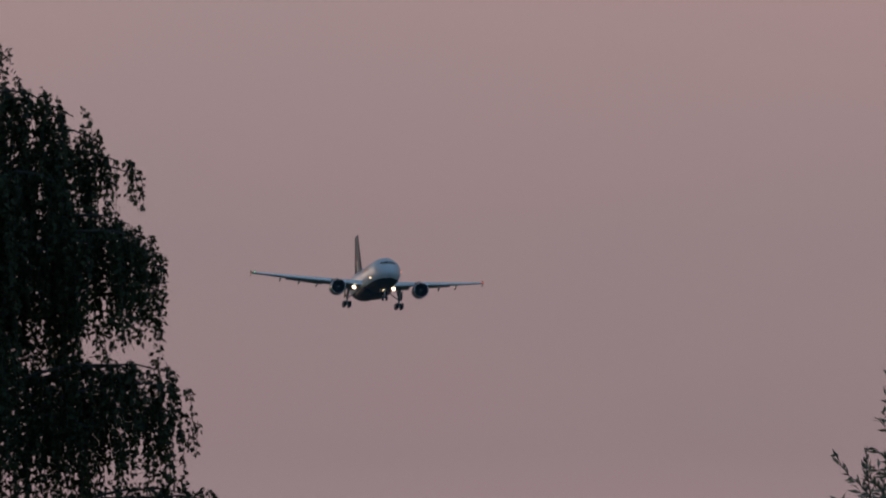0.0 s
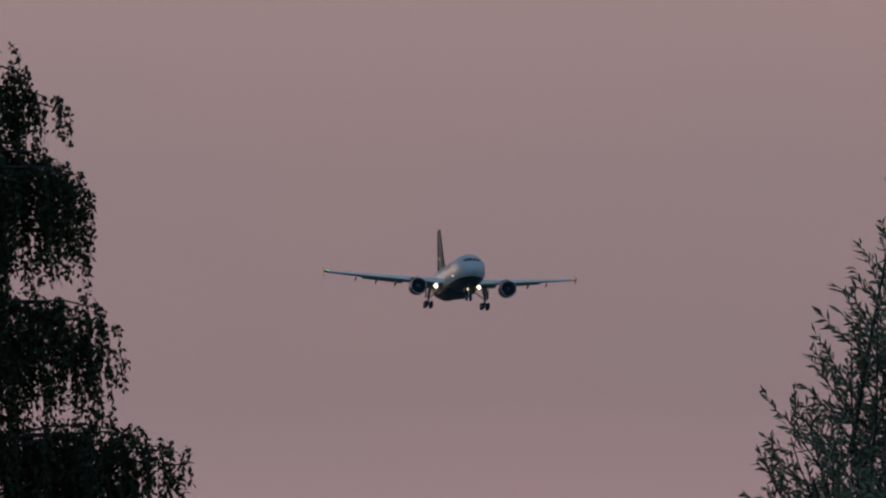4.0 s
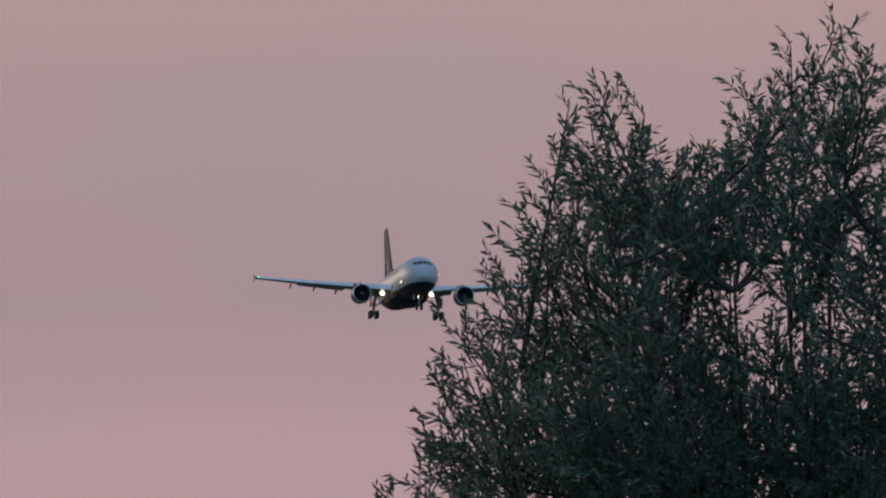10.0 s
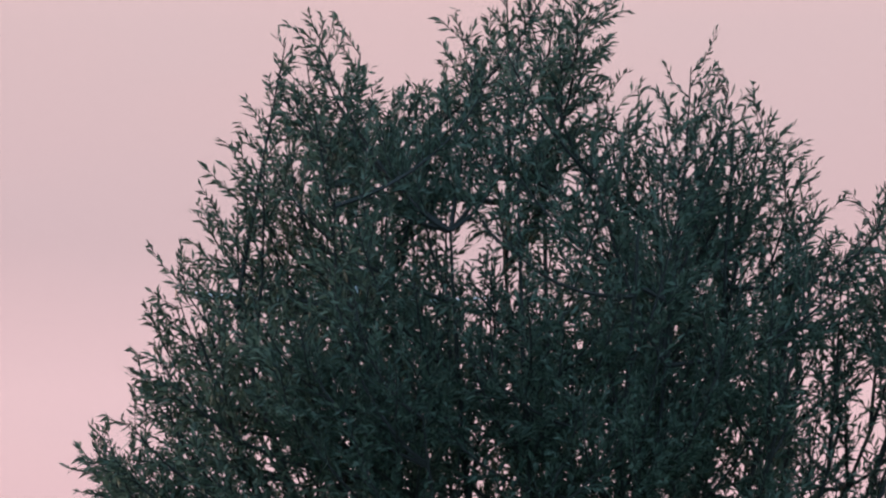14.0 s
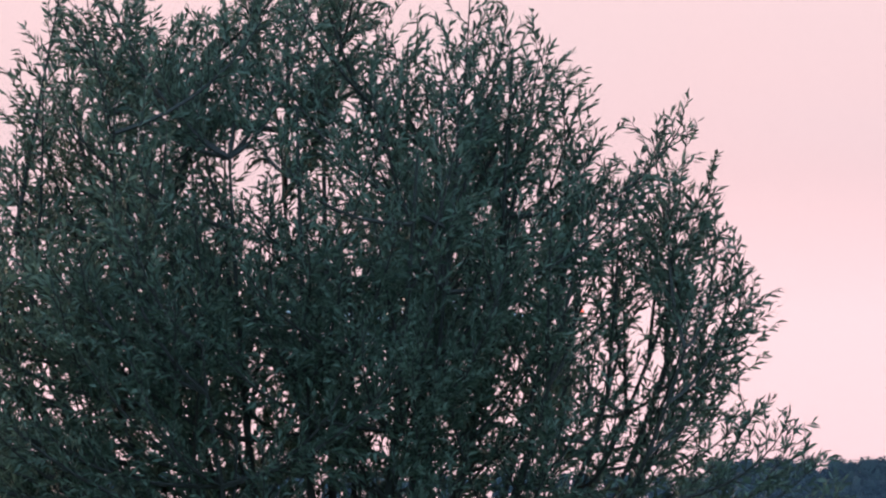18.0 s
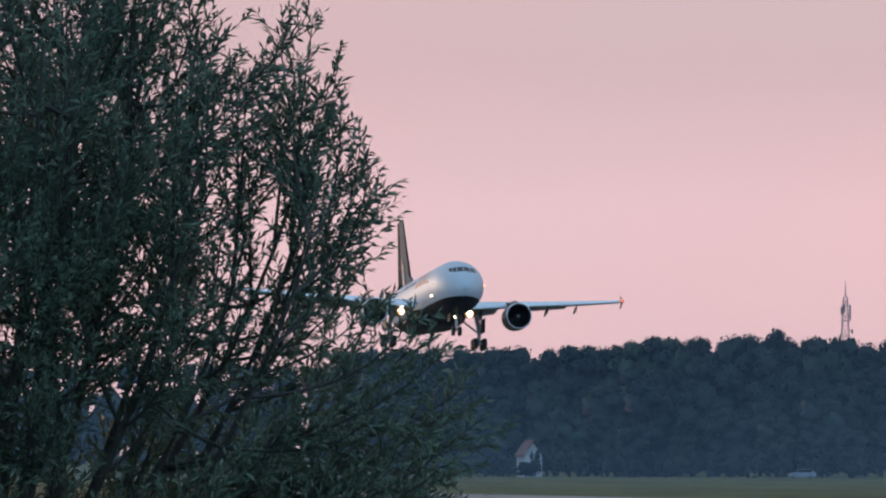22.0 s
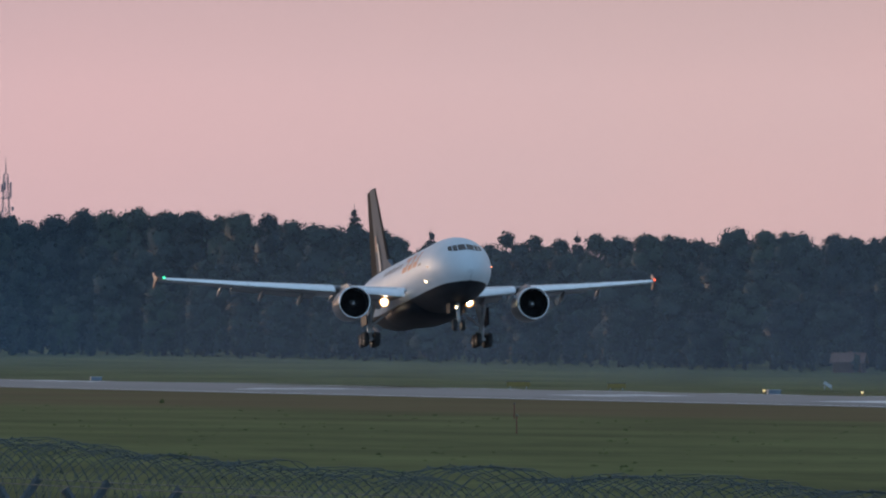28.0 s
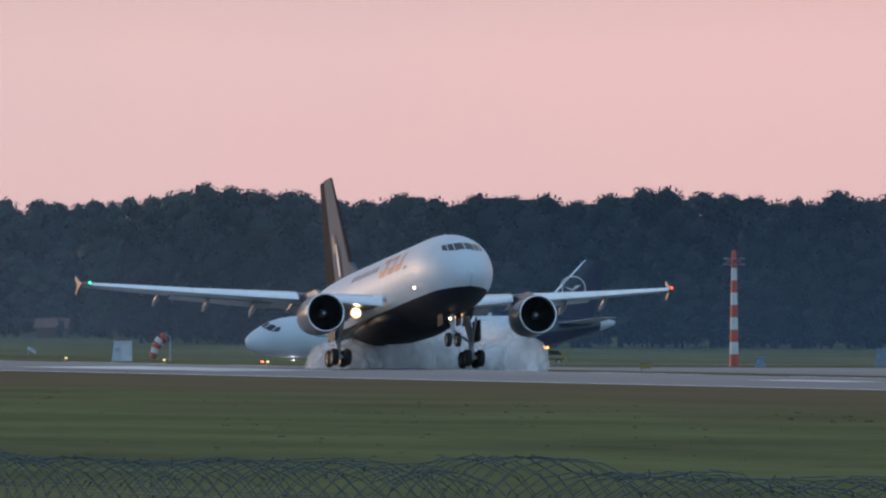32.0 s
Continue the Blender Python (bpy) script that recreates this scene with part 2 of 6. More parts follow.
M = {
    "grass": grass_mat(),
    "asphalt": mat("runway_asphalt", (0.245, 0.22, 0.21), 0.85, vary=0.16, scale=0.05, bump=0.1, stretch=(1, 0.1, 1), spec=0.12),
    "paint_white": mat("runway_paint", (0.62, 0.60, 0.58), 0.6, vary=0.15, scale=0.6),
    "willow_leaf": leaf_mat("willow_leaf", (0.088, 0.138, 0.099), (0.168, 0.236, 0.172), 0.38),
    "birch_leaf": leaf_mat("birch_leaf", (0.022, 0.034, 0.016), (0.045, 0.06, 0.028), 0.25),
    "wood_leaf": leaf_mat("wood_leaf", (0.042, 0.060, 0.052), (0.054, 0.072, 0.060), 0.30),
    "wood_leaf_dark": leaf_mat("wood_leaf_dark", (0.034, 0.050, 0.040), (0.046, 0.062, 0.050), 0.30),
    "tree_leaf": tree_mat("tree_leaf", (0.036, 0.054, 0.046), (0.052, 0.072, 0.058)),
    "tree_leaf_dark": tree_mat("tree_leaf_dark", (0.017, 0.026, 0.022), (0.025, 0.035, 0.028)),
    "bark": mat("willow_bark", (0.045, 0.045, 0.040), 0.9, vary=0.4, scale=6, bump=0.5),
    "birch_bark": mat("birch_bark", (0.35, 0.33, 0.30), 0.8, vary=0.5, scale=4, bump=0.4, second=(0.5, 0.48, 0.45), stretch=(1, 1, 0.3)),
    "white": mat("white_aircraft_paint", (0.53, 0.57, 0.61), 0.5, vary=0.06, scale=0.7),
    "belly": mat("black_belly_paint", (0.012, 0.015, 0.021), 0.6, vary=0.3, scale=0.9, spec=0.25),
    "wing_grey": mat("wing_grey_paint", (0.20, 0.215, 0.235), 0.4, vary=0.12, scale=0.8),
    "slat": mat("pale_slat_paint", (0.84, 0.86, 0.88), 0.3, vary=0.06, scale=1.0, coat=0.2),
    "metal": mat("polished_leading_edge", (0.72, 0.72, 0.74), 0.22, metal=1.0, vary=0.08, scale=1.5),
    "dark_metal": mat("dark_gear_metal", (0.09, 0.09, 0.095), 0.45, metal=0.4, vary=0.3, scale=4),
    "gear_grey": mat("gear_leg_grey", (0.35, 0.35, 0.36), 0.4, vary=0.2, scale=5),
    "rubber": mat("tyre_rubber", (0.018, 0.018, 0.019), 0.75, vary=0.3, scale=6),
    "fan": mat("fan_blades", (0.03, 0.032, 0.036), 0.4, metal=0.5, vary=0.3, scale=4),
    "cowl": mat("engine_cowl_paint", (0.065, 0.07, 0.08), 0.35, vary=0.2, scale=1.2, coat=0.2),
    "taupe": mat("taupe_tail_paint", (0.095, 0.112, 0.134), 0.7, vary=0.1, scale=0.6, spec=0.15),
    "rudder": mat("dark_rudder_paint", (0.016, 0.017, 0.02), 0.8, vary=0.2, scale=0.8, spec=0.08),
    "navy": mat("navy_paint", (0.008, 0.014, 0.045), 0.3, vary=0.2, scale=0.8, coat=0.3),
    "orange": mat("orange_livery_paint", (0.50, 0.17, 0.07), 0.35, vary=0.1, scale=1),
    "pale_orange": mat("pale_orange_emblem_paint", (0.22, 0.085, 0.06), 0.5, vary=0.1, scale=1),
    "grey_text": mat("dark_grey_lettering", (0.05, 0.05, 0.06), 0.4, vary=0.2, scale=2),
    "glass": mat("cockpit_glass", (0.01, 0.012, 0.016), 0.06, vary=0.2, scale=2),
    "lamp": glow("landing_lamp", (1.0, 0.87, 0.66), 20.0),
    "lamp_small": glow("small_lamp", (1.0, 0.72, 0.42), 10.0),
    "lamp_glare": glow("lamp_glare_halo", (1.0, 0.45, 0.13), 1.8),
    "red_glint": glow("red_side_glint", (1.0, 0.25, 0.1), 7.0),
    "nav_green": glow("green_navigation_lamp", (0.05, 1.0, 0.45), 3.5),
    "nav_red": glow("red_navigation_lamp", (1.0, 0.12, 0.06), 3.0),
    "galv": mat("galvanised_steel", (0.28, 0.31, 0.35), 0.5, metal=0.6, vary=0.25, scale=8),
    "weathered_red": mat("weathered_red_paint", (0.16, 0.055, 0.04), 0.7, vary=0.3, scale=3),
    "tower_steel": mat("tower_steel", (0.17, 0.165, 0.20), 0.7, metal=0.1, vary=0.25, scale=2),
    "signal_red": mat("signal_red_paint", (0.44, 0.065, 0.04), 0.5, vary=0.15, scale=2),
    "signal_white": mat("signal_white_paint", (0.56, 0.55, 0.55), 0.5, vary=0.1, scale=2),
    "yellow": mat("signal_yellow_paint", (0.24, 0.17, 0.045), 0.5, vary=0.15, scale=2),
    "render": mat("white_house_render", (0.62, 0.61, 0.6), 0.85, vary=0.12, scale=0.8),
    "roof": mat("brown_roof_tiles", (0.16, 0.08, 0.06), 0.8, vary=0.3, scale=2),
    "sheet": mat("pale_sheet_metal", (0.45, 0.47, 0.5), 0.5, vary=0.15, scale=1.5),
}

# ---- ground, runway, taxiway ----
def build_ground():
    xs = sorted(set([-6000, -3000, -1500, -800, -400, -200, -100, -50, -25] + list(range(-10, 70, 5)) + [80, 100, 140, 200, 260, 284, 290, 294, 297, 300, 302, 317, 332, 347]
                    + list(range(350, 471, 6)) + [362] + [500, 560, 640, 760, 900, 1200, 1600, 2200, 3000, 4500, 7000]))
    ys = sorted(set([-6000, -3000, -1500, -700, -300, -100] + list(range(0, 300, 20)) + list(range(300, 3200, 50)) + [3400, 3800, 4400, 5200, 6500, 9000]))
    verts = [(x, y, ground_z(x, y)) for y in ys for x in xs]
    n = len(xs)
    faces = [(j * n + i, j * n + i + 1, (j + 1) * n + i + 1, (j + 1) * n + i) for j in range(len(ys) - 1) for i in range(n - 1)]
    g = part("ground", (verts, faces), M["grass"], smooth=True)
    return tagged(g, "mown airfield grass, green with dry brown stretches", "ground", kind="structure")


ground = build_ground()
RUNWAY_X = 332.0


def strip(x0, x1, y0, y1, z, step=25.0):
    """A paved sheet that follows the ground, z above it."""
    cuts = sorted({x0, x1} | {x for x in (302, 332, 350, 356, 362) if x0 < x < x1} | {x for x in range(368, 476, 6) if x0 < x < x1})
    ny = max(1, int(abs(y1 - y0) / step))
    verts = [(x, y0 + (y1 - y0) * j / ny, ground_z(x, y0 + (y1 - y0) * j / ny) + z) for j in range(ny + 1) for x in cuts]
    n = len(cuts)
    faces = [(j * n + i, j * n + i + 1, (j + 1) * n + i + 1, (j + 1) * n + i) for j in range(ny) for i in range(n - 1)]
    return verts, faces


runway = tagged(part("runway", strip(302, 362, -2300, 1960, 0.02), M["asphalt"]), "grey asphalt runway with worn white markings", "runway", kind="structure")


def on_runway(x, y):
    """A place on the runway's sloping surface."""
    tilt = -math.atan(0.1 / 30) if x < 332 else math.atan(0.0225)
    return Matrix.Translation((x, y, ground_z(x, y) + 0.034)) @ Matrix.Rotation(tilt if x != 332 else 0, 4, "Y")


def painted(name, w, length, places):
    q = ([(-w / 2, -length / 2, 0), (w / 2, -length / 2, 0), (w / 2, length / 2, 0), (-w / 2, length / 2, 0)], [(0, 1, 2, 3)])
    first = part(name, q, M["paint_white"], runway)
    first.matrix_basis = on_runway(*places[0])
    for x, y in places[1:]:
        again(first, runway, on_runway(x, y))


for x in (303.2, 360.8):
    part("edge_line", strip(x - 0.45, x + 0.45, -2200, 1700, 0.034), M["paint_white"], runway)
painted("centre_dash", 0.9, 30, [(332, 1560 - 50 * k) for k in range(30)])
painted("threshold_bar", 1.8, 30, [(332 + s * (3 + 3.45 * k), 1670) for k in range(8) for s in (-1, 1)])
painted("aiming_point", 9, 60, [(318, 1285), (346, 1285)])
painted("touchdown_mark", 3, 22, [(332 + s * a, y) for y, xs in ((1520, (11, 15, 19)), (1400, (11, 15)), (1130, (11,)), (980, (11,))) for a in xs for s in (-1, 1)])
taxiway = tagged(part("taxiway", strip(362, 900, 1767, 1803, 0.03, step=8), M["asphalt"]), "paved taxiway leading to the runway's end", "taxiway", kind="structure")
service_road = tagged(part("service_road", strip(372, 384, 900, 1460, 0.03), M["asphalt"]), "narrow paved road beside the runway", "road", kind="structure")


# ---- woods on the far side of the airfield ----
def leaf_cloud(centres, radii, counts, size, seed, droop=0.0, shell=False):
    """Many small leaf clumps, each a bent quad, spread through rounded crowns: verts, faces."""
    rng = np.random.default_rng(seed)
    vs = []
    for c, r, k in zip(centres, radii, counts):
        d = rng.normal(size=(k, 3))
        d /= np.linalg.norm(d, axis=1)[:, None]
        if shell:
            d[:, 1] = np.where(d[:, 1] > 0.3, -d[:, 1], d[:, 1])
        p = np.array(c) + d * ((rng.random((k, 1)) ** 0.45) if not shell else rng.uniform(0.84, 1.10, (k, 1))) * np.array(r)
        a = rng.normal(size=(k, 3))
        a[:, 2] -= droop
        a /= np.linalg.norm(a, axis=1)[:, None]
        b = np.cross(a, rng.normal(size=(k, 3)))
        b /= np.linalg.norm(b, axis=1)[:, None]
        n = np.cross(a, b)
        s = size * (0.6 + 0.8 * rng.random((k, 1)))
        q = np.stack([p - a * s * 0.6, p + b * s * 0.42 + n * s * 0.15, p + a * s * 0.6, p - b * s * 0.42 + n * s * 0.15], 1)
        vs.append(q.reshape(-1, 3))
    v = np.concatenate(vs)
    f = np.arange(len(v)).reshape(-1, 4)
    return v, f


def mesh_np(name, v, f, material, parent=None, label="", normals=None):
    me = bpy.data.meshes.new(name)
    k = f.shape[1]
    me.vertices.add(len(v))
    me.vertices.foreach_set("co", np.ascontiguousarray(v, dtype=np.float32).ravel())
    me.loops.add(f.size)
    me.loops.foreach_set("vertex_index", np.ascontiguousarray(f, dtype=np.int32).ravel())
    me.polygons.add(len(f))
    me.polygons.foreach_set("loop_start", np.arange(0, f.size, k, dtype=np.int32))
    me.materials.append(material)
    me.update(calc_edges=True)
    if normals is not None:
        me.polygons.foreach_set("use_smooth", [True] * len(me.polygons))
        me.normals_split_custom_set_from_vertices([tuple(q) for q in normals.tolist()])
    ob = new(name, me)
    if parent:
        ob.parent = parent
    if label:
        ob["label"] = label
    return ob


EDGE_AZ, EDGE_D = (5.0, 8, 11.3, 13, 14.7, 17, 23), (3150, 3050, 2900, 2620, 2440, 2360, 2300)
TOP_AZ = (5, 9.62, 9.76, 9.83, 9.95, 10.09, 10.24, 10.43, 10.55, 10.66, 10.76, 10.83, 10.92, 11.03, 11.09, 11.22, 11.29, 11.35, 11.45, 11.52, 11.6, 11.71, 11.79, 11.88, 11.97, 12.09, 12.15, 12.2,
          12.28, 12.4, 12.47, 12.54, 12.61, 12.73, 12.87, 13.03, 13.13, 13.2, 13.36, 13.42, 13.52, 13.65, 13.84, 13.92, 13.98, 14.05, 14.15, 14.25, 14.31, 14.38, 14.51, 14.56,
          14.65, 14.8, 14.93, 15.07, 15.15, 15.21, 15.3, 15.39, 15.52, 15.6, 15.68, 15.95, 16.05, 17, 23)
TOP_UP = (0.24, 0.236, 0.238, 0.256, 0.246, 0.240, 0.250, 0.272, 0.267, 0.268, 0.293, 0.284, 0.27, 0.257, 0.257, 0.294, 0.285, 0.29, 0.286, 0.292, 0.273, 0.279, 0.272, 0.258, 0.246, 0.237, 0.211, 0.17,
          0.178, 0.188, 0.203, 0.225, 0.207, 0.198, 0.217, 0.209, 0.186, 0.229, 0.219, 0.202, 0.208, 0.214, 0.220, 0.222, 0.256, 0.271, 0.257, 0.253, 0.222, 0.215, 0.221, 0.244,
          0.248, 0.239, 0.228, 0.237, 0.218, 0.224, 0.248, 0.257, 0.249, 0.232, 0.246, 0.248, 0.23, 0.245, 0.24)


def wood(name, az0, az1, material, label, seed, rows, spacing, near=0.0, lift=1.0):
    """A belt of broadleaved wood seen edge on; its tops rise and fall along the edge."""
    rng = np.random.default_rng(seed)
    cs, rs, ks = [], [], []
    for row, (back, tall, dens) in enumerate(rows):
        az = az0
        while az < az1:
            d = np.interp(az, EDGE_AZ, EDGE_D) + back + rng.uniform(-10, 10) - near
            x, y = d * math.sin(radians(az)), d * math.cos(radians(az))
            g = ground_z(x, y)
            top = 7.0 + d * math.tan(radians(np.interp(az, TOP_AZ, TOP_UP))) * lift
            h = (top - g) * tall * rng.uniform(0.97, 1.04)
            r = h * rng.uniform(0.17, 0.24)
            # a crown is several lobes
            for k in range(13 if tall > 0.5 else 5):
                a = rng.uniform(0, 6.28)
                zc = g + h * (rng.uniform(0.04, 0.88) if k > 4 else rng.uniform(0.80, 0.91))
                off = r * rng.uniform(0.4, 1.15) * math.sqrt(max(0.08, 1 - ((zc - g) / h / 0.52 - 1) ** 2 * 0.8))
                rr = r * rng.uniform(0.28, 0.52)
                up = min(rr * rng.uniform(0.7, 1.1), g + h - zc)
                cs.append((x + off * math.cos(a), y + off * math.sin(a), zc))
                rs.append((rr, rr, max(1.0, up)))
                ks.append(int(dens * rr * rr * 14.0 * (1 if 9.0 < az < 16.8 else 0.35)))
            cs.append((x, y, g + h * 0.44))
            rs.append((r * 1.05, r * 1.05, h * 0.44))
            ks.append(int(dens * r * h * (4.5 if 9.0 < az < 16.8 else 0.8)))
            az += math.degrees(spacing * rng.uniform(0.6, 1.35) / d)
    v, f = leaf_cloud(cs, rs, ks, 0.46, seed + 1, 0.0, True)
    # leaves lie roughly along the crown's surface
    who = np.repeat(np.arange(len(ks)), np.array(ks))
    quad = v.reshape(-1, 4, 3)
    out_dir = (quad.mean(1) - np.array(cs)[who]) / np.array(rs)[who]
    out_dir += np.array((-0.2, -0.75, 0.4)) + 0.2 * rng.normal(size=out_dir.shape)
    out_dir /= np.linalg.norm(out_dir, axis=1)[:, None]
    face = np.cross(quad[:, 1] - quad[:, 0], quad[:, 2] - quad[:, 0])
    turned = (face * out_dir).sum(1) < 0
    quad[turned] = quad[turned][:, ::-1]
    v, soft = quad.reshape(-1, 3), np.repeat(out_dir, 4, axis=0)
    # the dense inside of each crown
    bm = bmesh.new()
    bmesh.ops.create_icosphere(bm, subdivisions=1, radius=1.0)
    bv, bf = np.array([q.co for q in bm.verts]), np.array([[q.index for q in t.verts] for t in bm.faces])
    bm.free()
    iv, fi, core_dir = [], [], []
    for c, r in zip(cs, rs):
        lump = 0.96 + 0.06 * rng.normal(size=(len(bv), 1))
        core_dir.append(bv + np.array((-0.2, -0.75, 0.4)) + 0.25 * rng.normal(size=bv.shape))
        iv.append(bv * lump * np.array(r) * 0.84 + np.array(c))
        fi.append(bf + len(bv) * len(fi))
    v2, f3 = np.concatenate(iv), np.concatenate(fi)
    wood_in = mesh_np(name + "_core", v2, f3, material, normals=np.concatenate(core_dir))
    top = mesh_np(name, v, f, material, normals=soft)
    wood_in.parent = top
    wood_in.name, wood_in["kind"] = "inner_foliage", "stuff"
    return tagged(top, label, "woodland", kind="stuff")


wood("woodland", 7.5, 18.5, M["wood_leaf"], "dense green broadleaved wood behind the airfield at dusk", 11, [(50, 0.72, 0.5), (78, 0.95, 0.9)], 6.0)
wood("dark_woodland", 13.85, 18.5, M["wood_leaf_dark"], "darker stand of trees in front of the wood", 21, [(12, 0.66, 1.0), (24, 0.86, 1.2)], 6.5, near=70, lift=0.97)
wood("hedge", 8.0, 18.5, M["wood_leaf_dark"], "low dark bushes along the foot of the wood", 31, [(0, 0.12, 3.0), (6, 0.2, 2.6)], 5.0, near=14)


# ---- single trees along the edge of the wood ----
def crown_mesh(name, seed, material, lobes, leaves, slim=1.0):
    """A broad crown 1 m high from the ground and about 0.36 m wide: rounded lobes wrapped in leaf clumps."""
    rng = np.random.default_rng(seed)
    bm = bmesh.new()
    bmesh.ops.create_icosphere(bm, subdivisions=2, radius=1.0)
    bv, bf = np.array([q.co for q in bm.verts]), np.array([[q.index for q in t.verts] for t in bm.faces])
    bm.free()
    vs, fs, ns, count = [], [], [], 0
    lean = np.array((-0.1, -0.5, 0.45))
    for k in range(lobes):
        z = 0.10 + 0.80 * (k + rng.random()) / lobes
        wide = math.sqrt(max(0.03, 1 - abs((z - 0.45) / 0.55) ** 3.0)) * 0.19 * slim
        a, r = k * 2.4 + rng.uniform(-0.4, 0.4), rng.uniform(0.082, 0.135) * slim * (1.0 if z < 0.75 else 0.8)
        off = max(0.0, wide - r * 0.7) * rng.uniform(0.75, 1.1)
        c = np.array((off * math.cos(a), off * math.sin(a), z))
        size = np.array((r, r, r * rng.uniform(0.75, 1.0)))
        size[2] = min(size[2], 1.0 - z)
        lump = 1 + 0.13 * rng.normal(size=(len(bv), 1))
        vs.append(bv * lump * size * 0.86 + c)
        ns.append(0.4 * bv + np.array((math.cos(a), math.sin(a), 0.0)) * 0.45 + lean + 0.2 * rng.normal(size=bv.shape))
        fs.append(bf + count)
        count += len(bv)
        d = rng.normal(size=(leaves, 3))
        d /= np.linalg.norm(d, axis=1)[:, None]
        p = c + d * size * rng.uniform(0.84, 1.14, (leaves, 1))
        u = rng.normal(size=(leaves, 3))
        u /= np.linalg.norm(u, axis=1)[:, None]
        w = np.cross(u, rng.normal(size=(leaves, 3)))
        w /= np.linalg.norm(w, axis=1)[:, None]
        e = rng.uniform(0.014, 0.032, (leaves, 1))
        vs.append(np.stack([p - u * e * 0.6, p + w * e * 0.5, p + u * e * 0.7], 1).reshape(-1, 3))
        ns.append(np.repeat(0.4 * d + np.array((math.cos(a), math.sin(a), 0.0)) * 0.45 + lean + 0.25 * rng.normal(size=d.shape), 3, axis=0))
        fs.append(np.arange(leaves * 3).reshape(-1, 3) + count)
        count += leaves * 3
    ob = mesh_np(name, np.concatenate(vs), np.concatenate(fs), material, normals=np.concatenate(ns))
    me = ob.data
    bpy.data.objects.remove(ob)
    return me


def edge_trees():
    """Trees of the wood's edge, row behind row; the rear ones make its outline against the sky."""
    rng = np.random.default_rng(41)
    light = [crown_mesh("crown", 50 + k, M["tree_leaf"], 18, 200, 0.9 + 0.12 * (k % 3)) for k in range(7)]
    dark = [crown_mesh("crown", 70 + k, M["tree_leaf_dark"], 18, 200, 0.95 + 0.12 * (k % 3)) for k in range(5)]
    trunk = part("trunk", tube([(0, 0, -0.03), (0, 0, 0.12), (0.003, 0, 0.5)], [0.016, 0.013, 0.006], 6), M["bark"])
    trunk_me = trunk.data
    bpy.data.objects.remove(trunk)

    def row(az0, az1, back, lo, hi, spacing, meshes, label, group, lift=1.0, squat=1.0):
        az = az0
        while az < az1:
            d = float(np.interp(az, EDGE_AZ, EDGE_D)) + back + rng.uniform(-7, 7)
            x, y, g = far_spot(az, d)
            up = float(np.interp(az, TOP_AZ, TOP_UP)) if hi > 0.97 else 0.236
            up = min(up, 0.212) if meshes is dark and az < 14.42 else up
            h = (7.0 + d * math.tan(radians(up)) * lift - g) * rng.uniform(lo, hi)
            w = h * rng.uniform(0.85, 1.15) * squat * (1 if hi > 0.9 else 1.3)
            open_to = [q for q in HOUSE_AZ if abs(az - q) < 0.05] and back < 30
            if not open_to:
                t = thing("broadleaved_tree", Matrix.Translation((x, y, g)), label, "tree", group)
                for nm, me in (("trunk", trunk_me), ("crown", meshes[int(rng.integers(0, len(meshes)))])):
                    o = new(nm, me)
                    o.parent = t
                    o.matrix_basis = Matrix.Rotation(rng.uniform(-0.5, 0.5), 4, "Z") @ Matrix.Diagonal((w, w, h, 1))
            az += math.degrees(spacing * rng.uniform(0.7, 1.3) / d)

    # a bush before the half-hidden house
    x, y, g = far_spot(9.98, 2947)
    t = thing("bush", Matrix.Translation((x, y, g)), "low rounded bush before a white house", "bush")
    for nm, me in (("trunk", trunk_me), ("crown", dark[0])):
        o = new(nm, me)
        o.parent, o.matrix_basis = t, Matrix.Diagonal((9.0, 9.0, 2.5, 1))
    tall, low = "tall leafy broadleaved tree at the top of the wood", "rounded leafy tree at the foot of the wood"
    row(9.45, 13.95, 64, 1.04, 1.08, 4.0, light, tall, "tall trees of the wood")
    row(9.45, 13.95, 44, 0.78, 0.97, 5.4, light, tall, "tall trees of the wood")
    row(9.45, 13.9, 24, 0.56, 0.80, 6.2, light, low, "rounded trees before the wood")
    row(9.45, 13.85, 6, 0.34, 0.60, 6.8, light, low, "rounded trees before the wood", squat=1.15)
    row(13.95, 14.4, 60, 1.02, 1.06, 4.2, light, tall, "tall trees of the wood")
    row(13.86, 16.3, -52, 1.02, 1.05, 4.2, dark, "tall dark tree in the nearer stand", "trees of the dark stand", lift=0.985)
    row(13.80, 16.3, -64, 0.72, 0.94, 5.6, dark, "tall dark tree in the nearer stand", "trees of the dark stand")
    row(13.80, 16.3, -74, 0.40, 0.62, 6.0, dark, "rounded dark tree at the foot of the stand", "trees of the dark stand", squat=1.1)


def far_spot(az, d):
    x, y = d * math.sin(radians(az)), d * math.cos(radians(az))
    return x, y, ground_z(x, y)


HOUSE_AZ = (9.99,)
edge_trees()


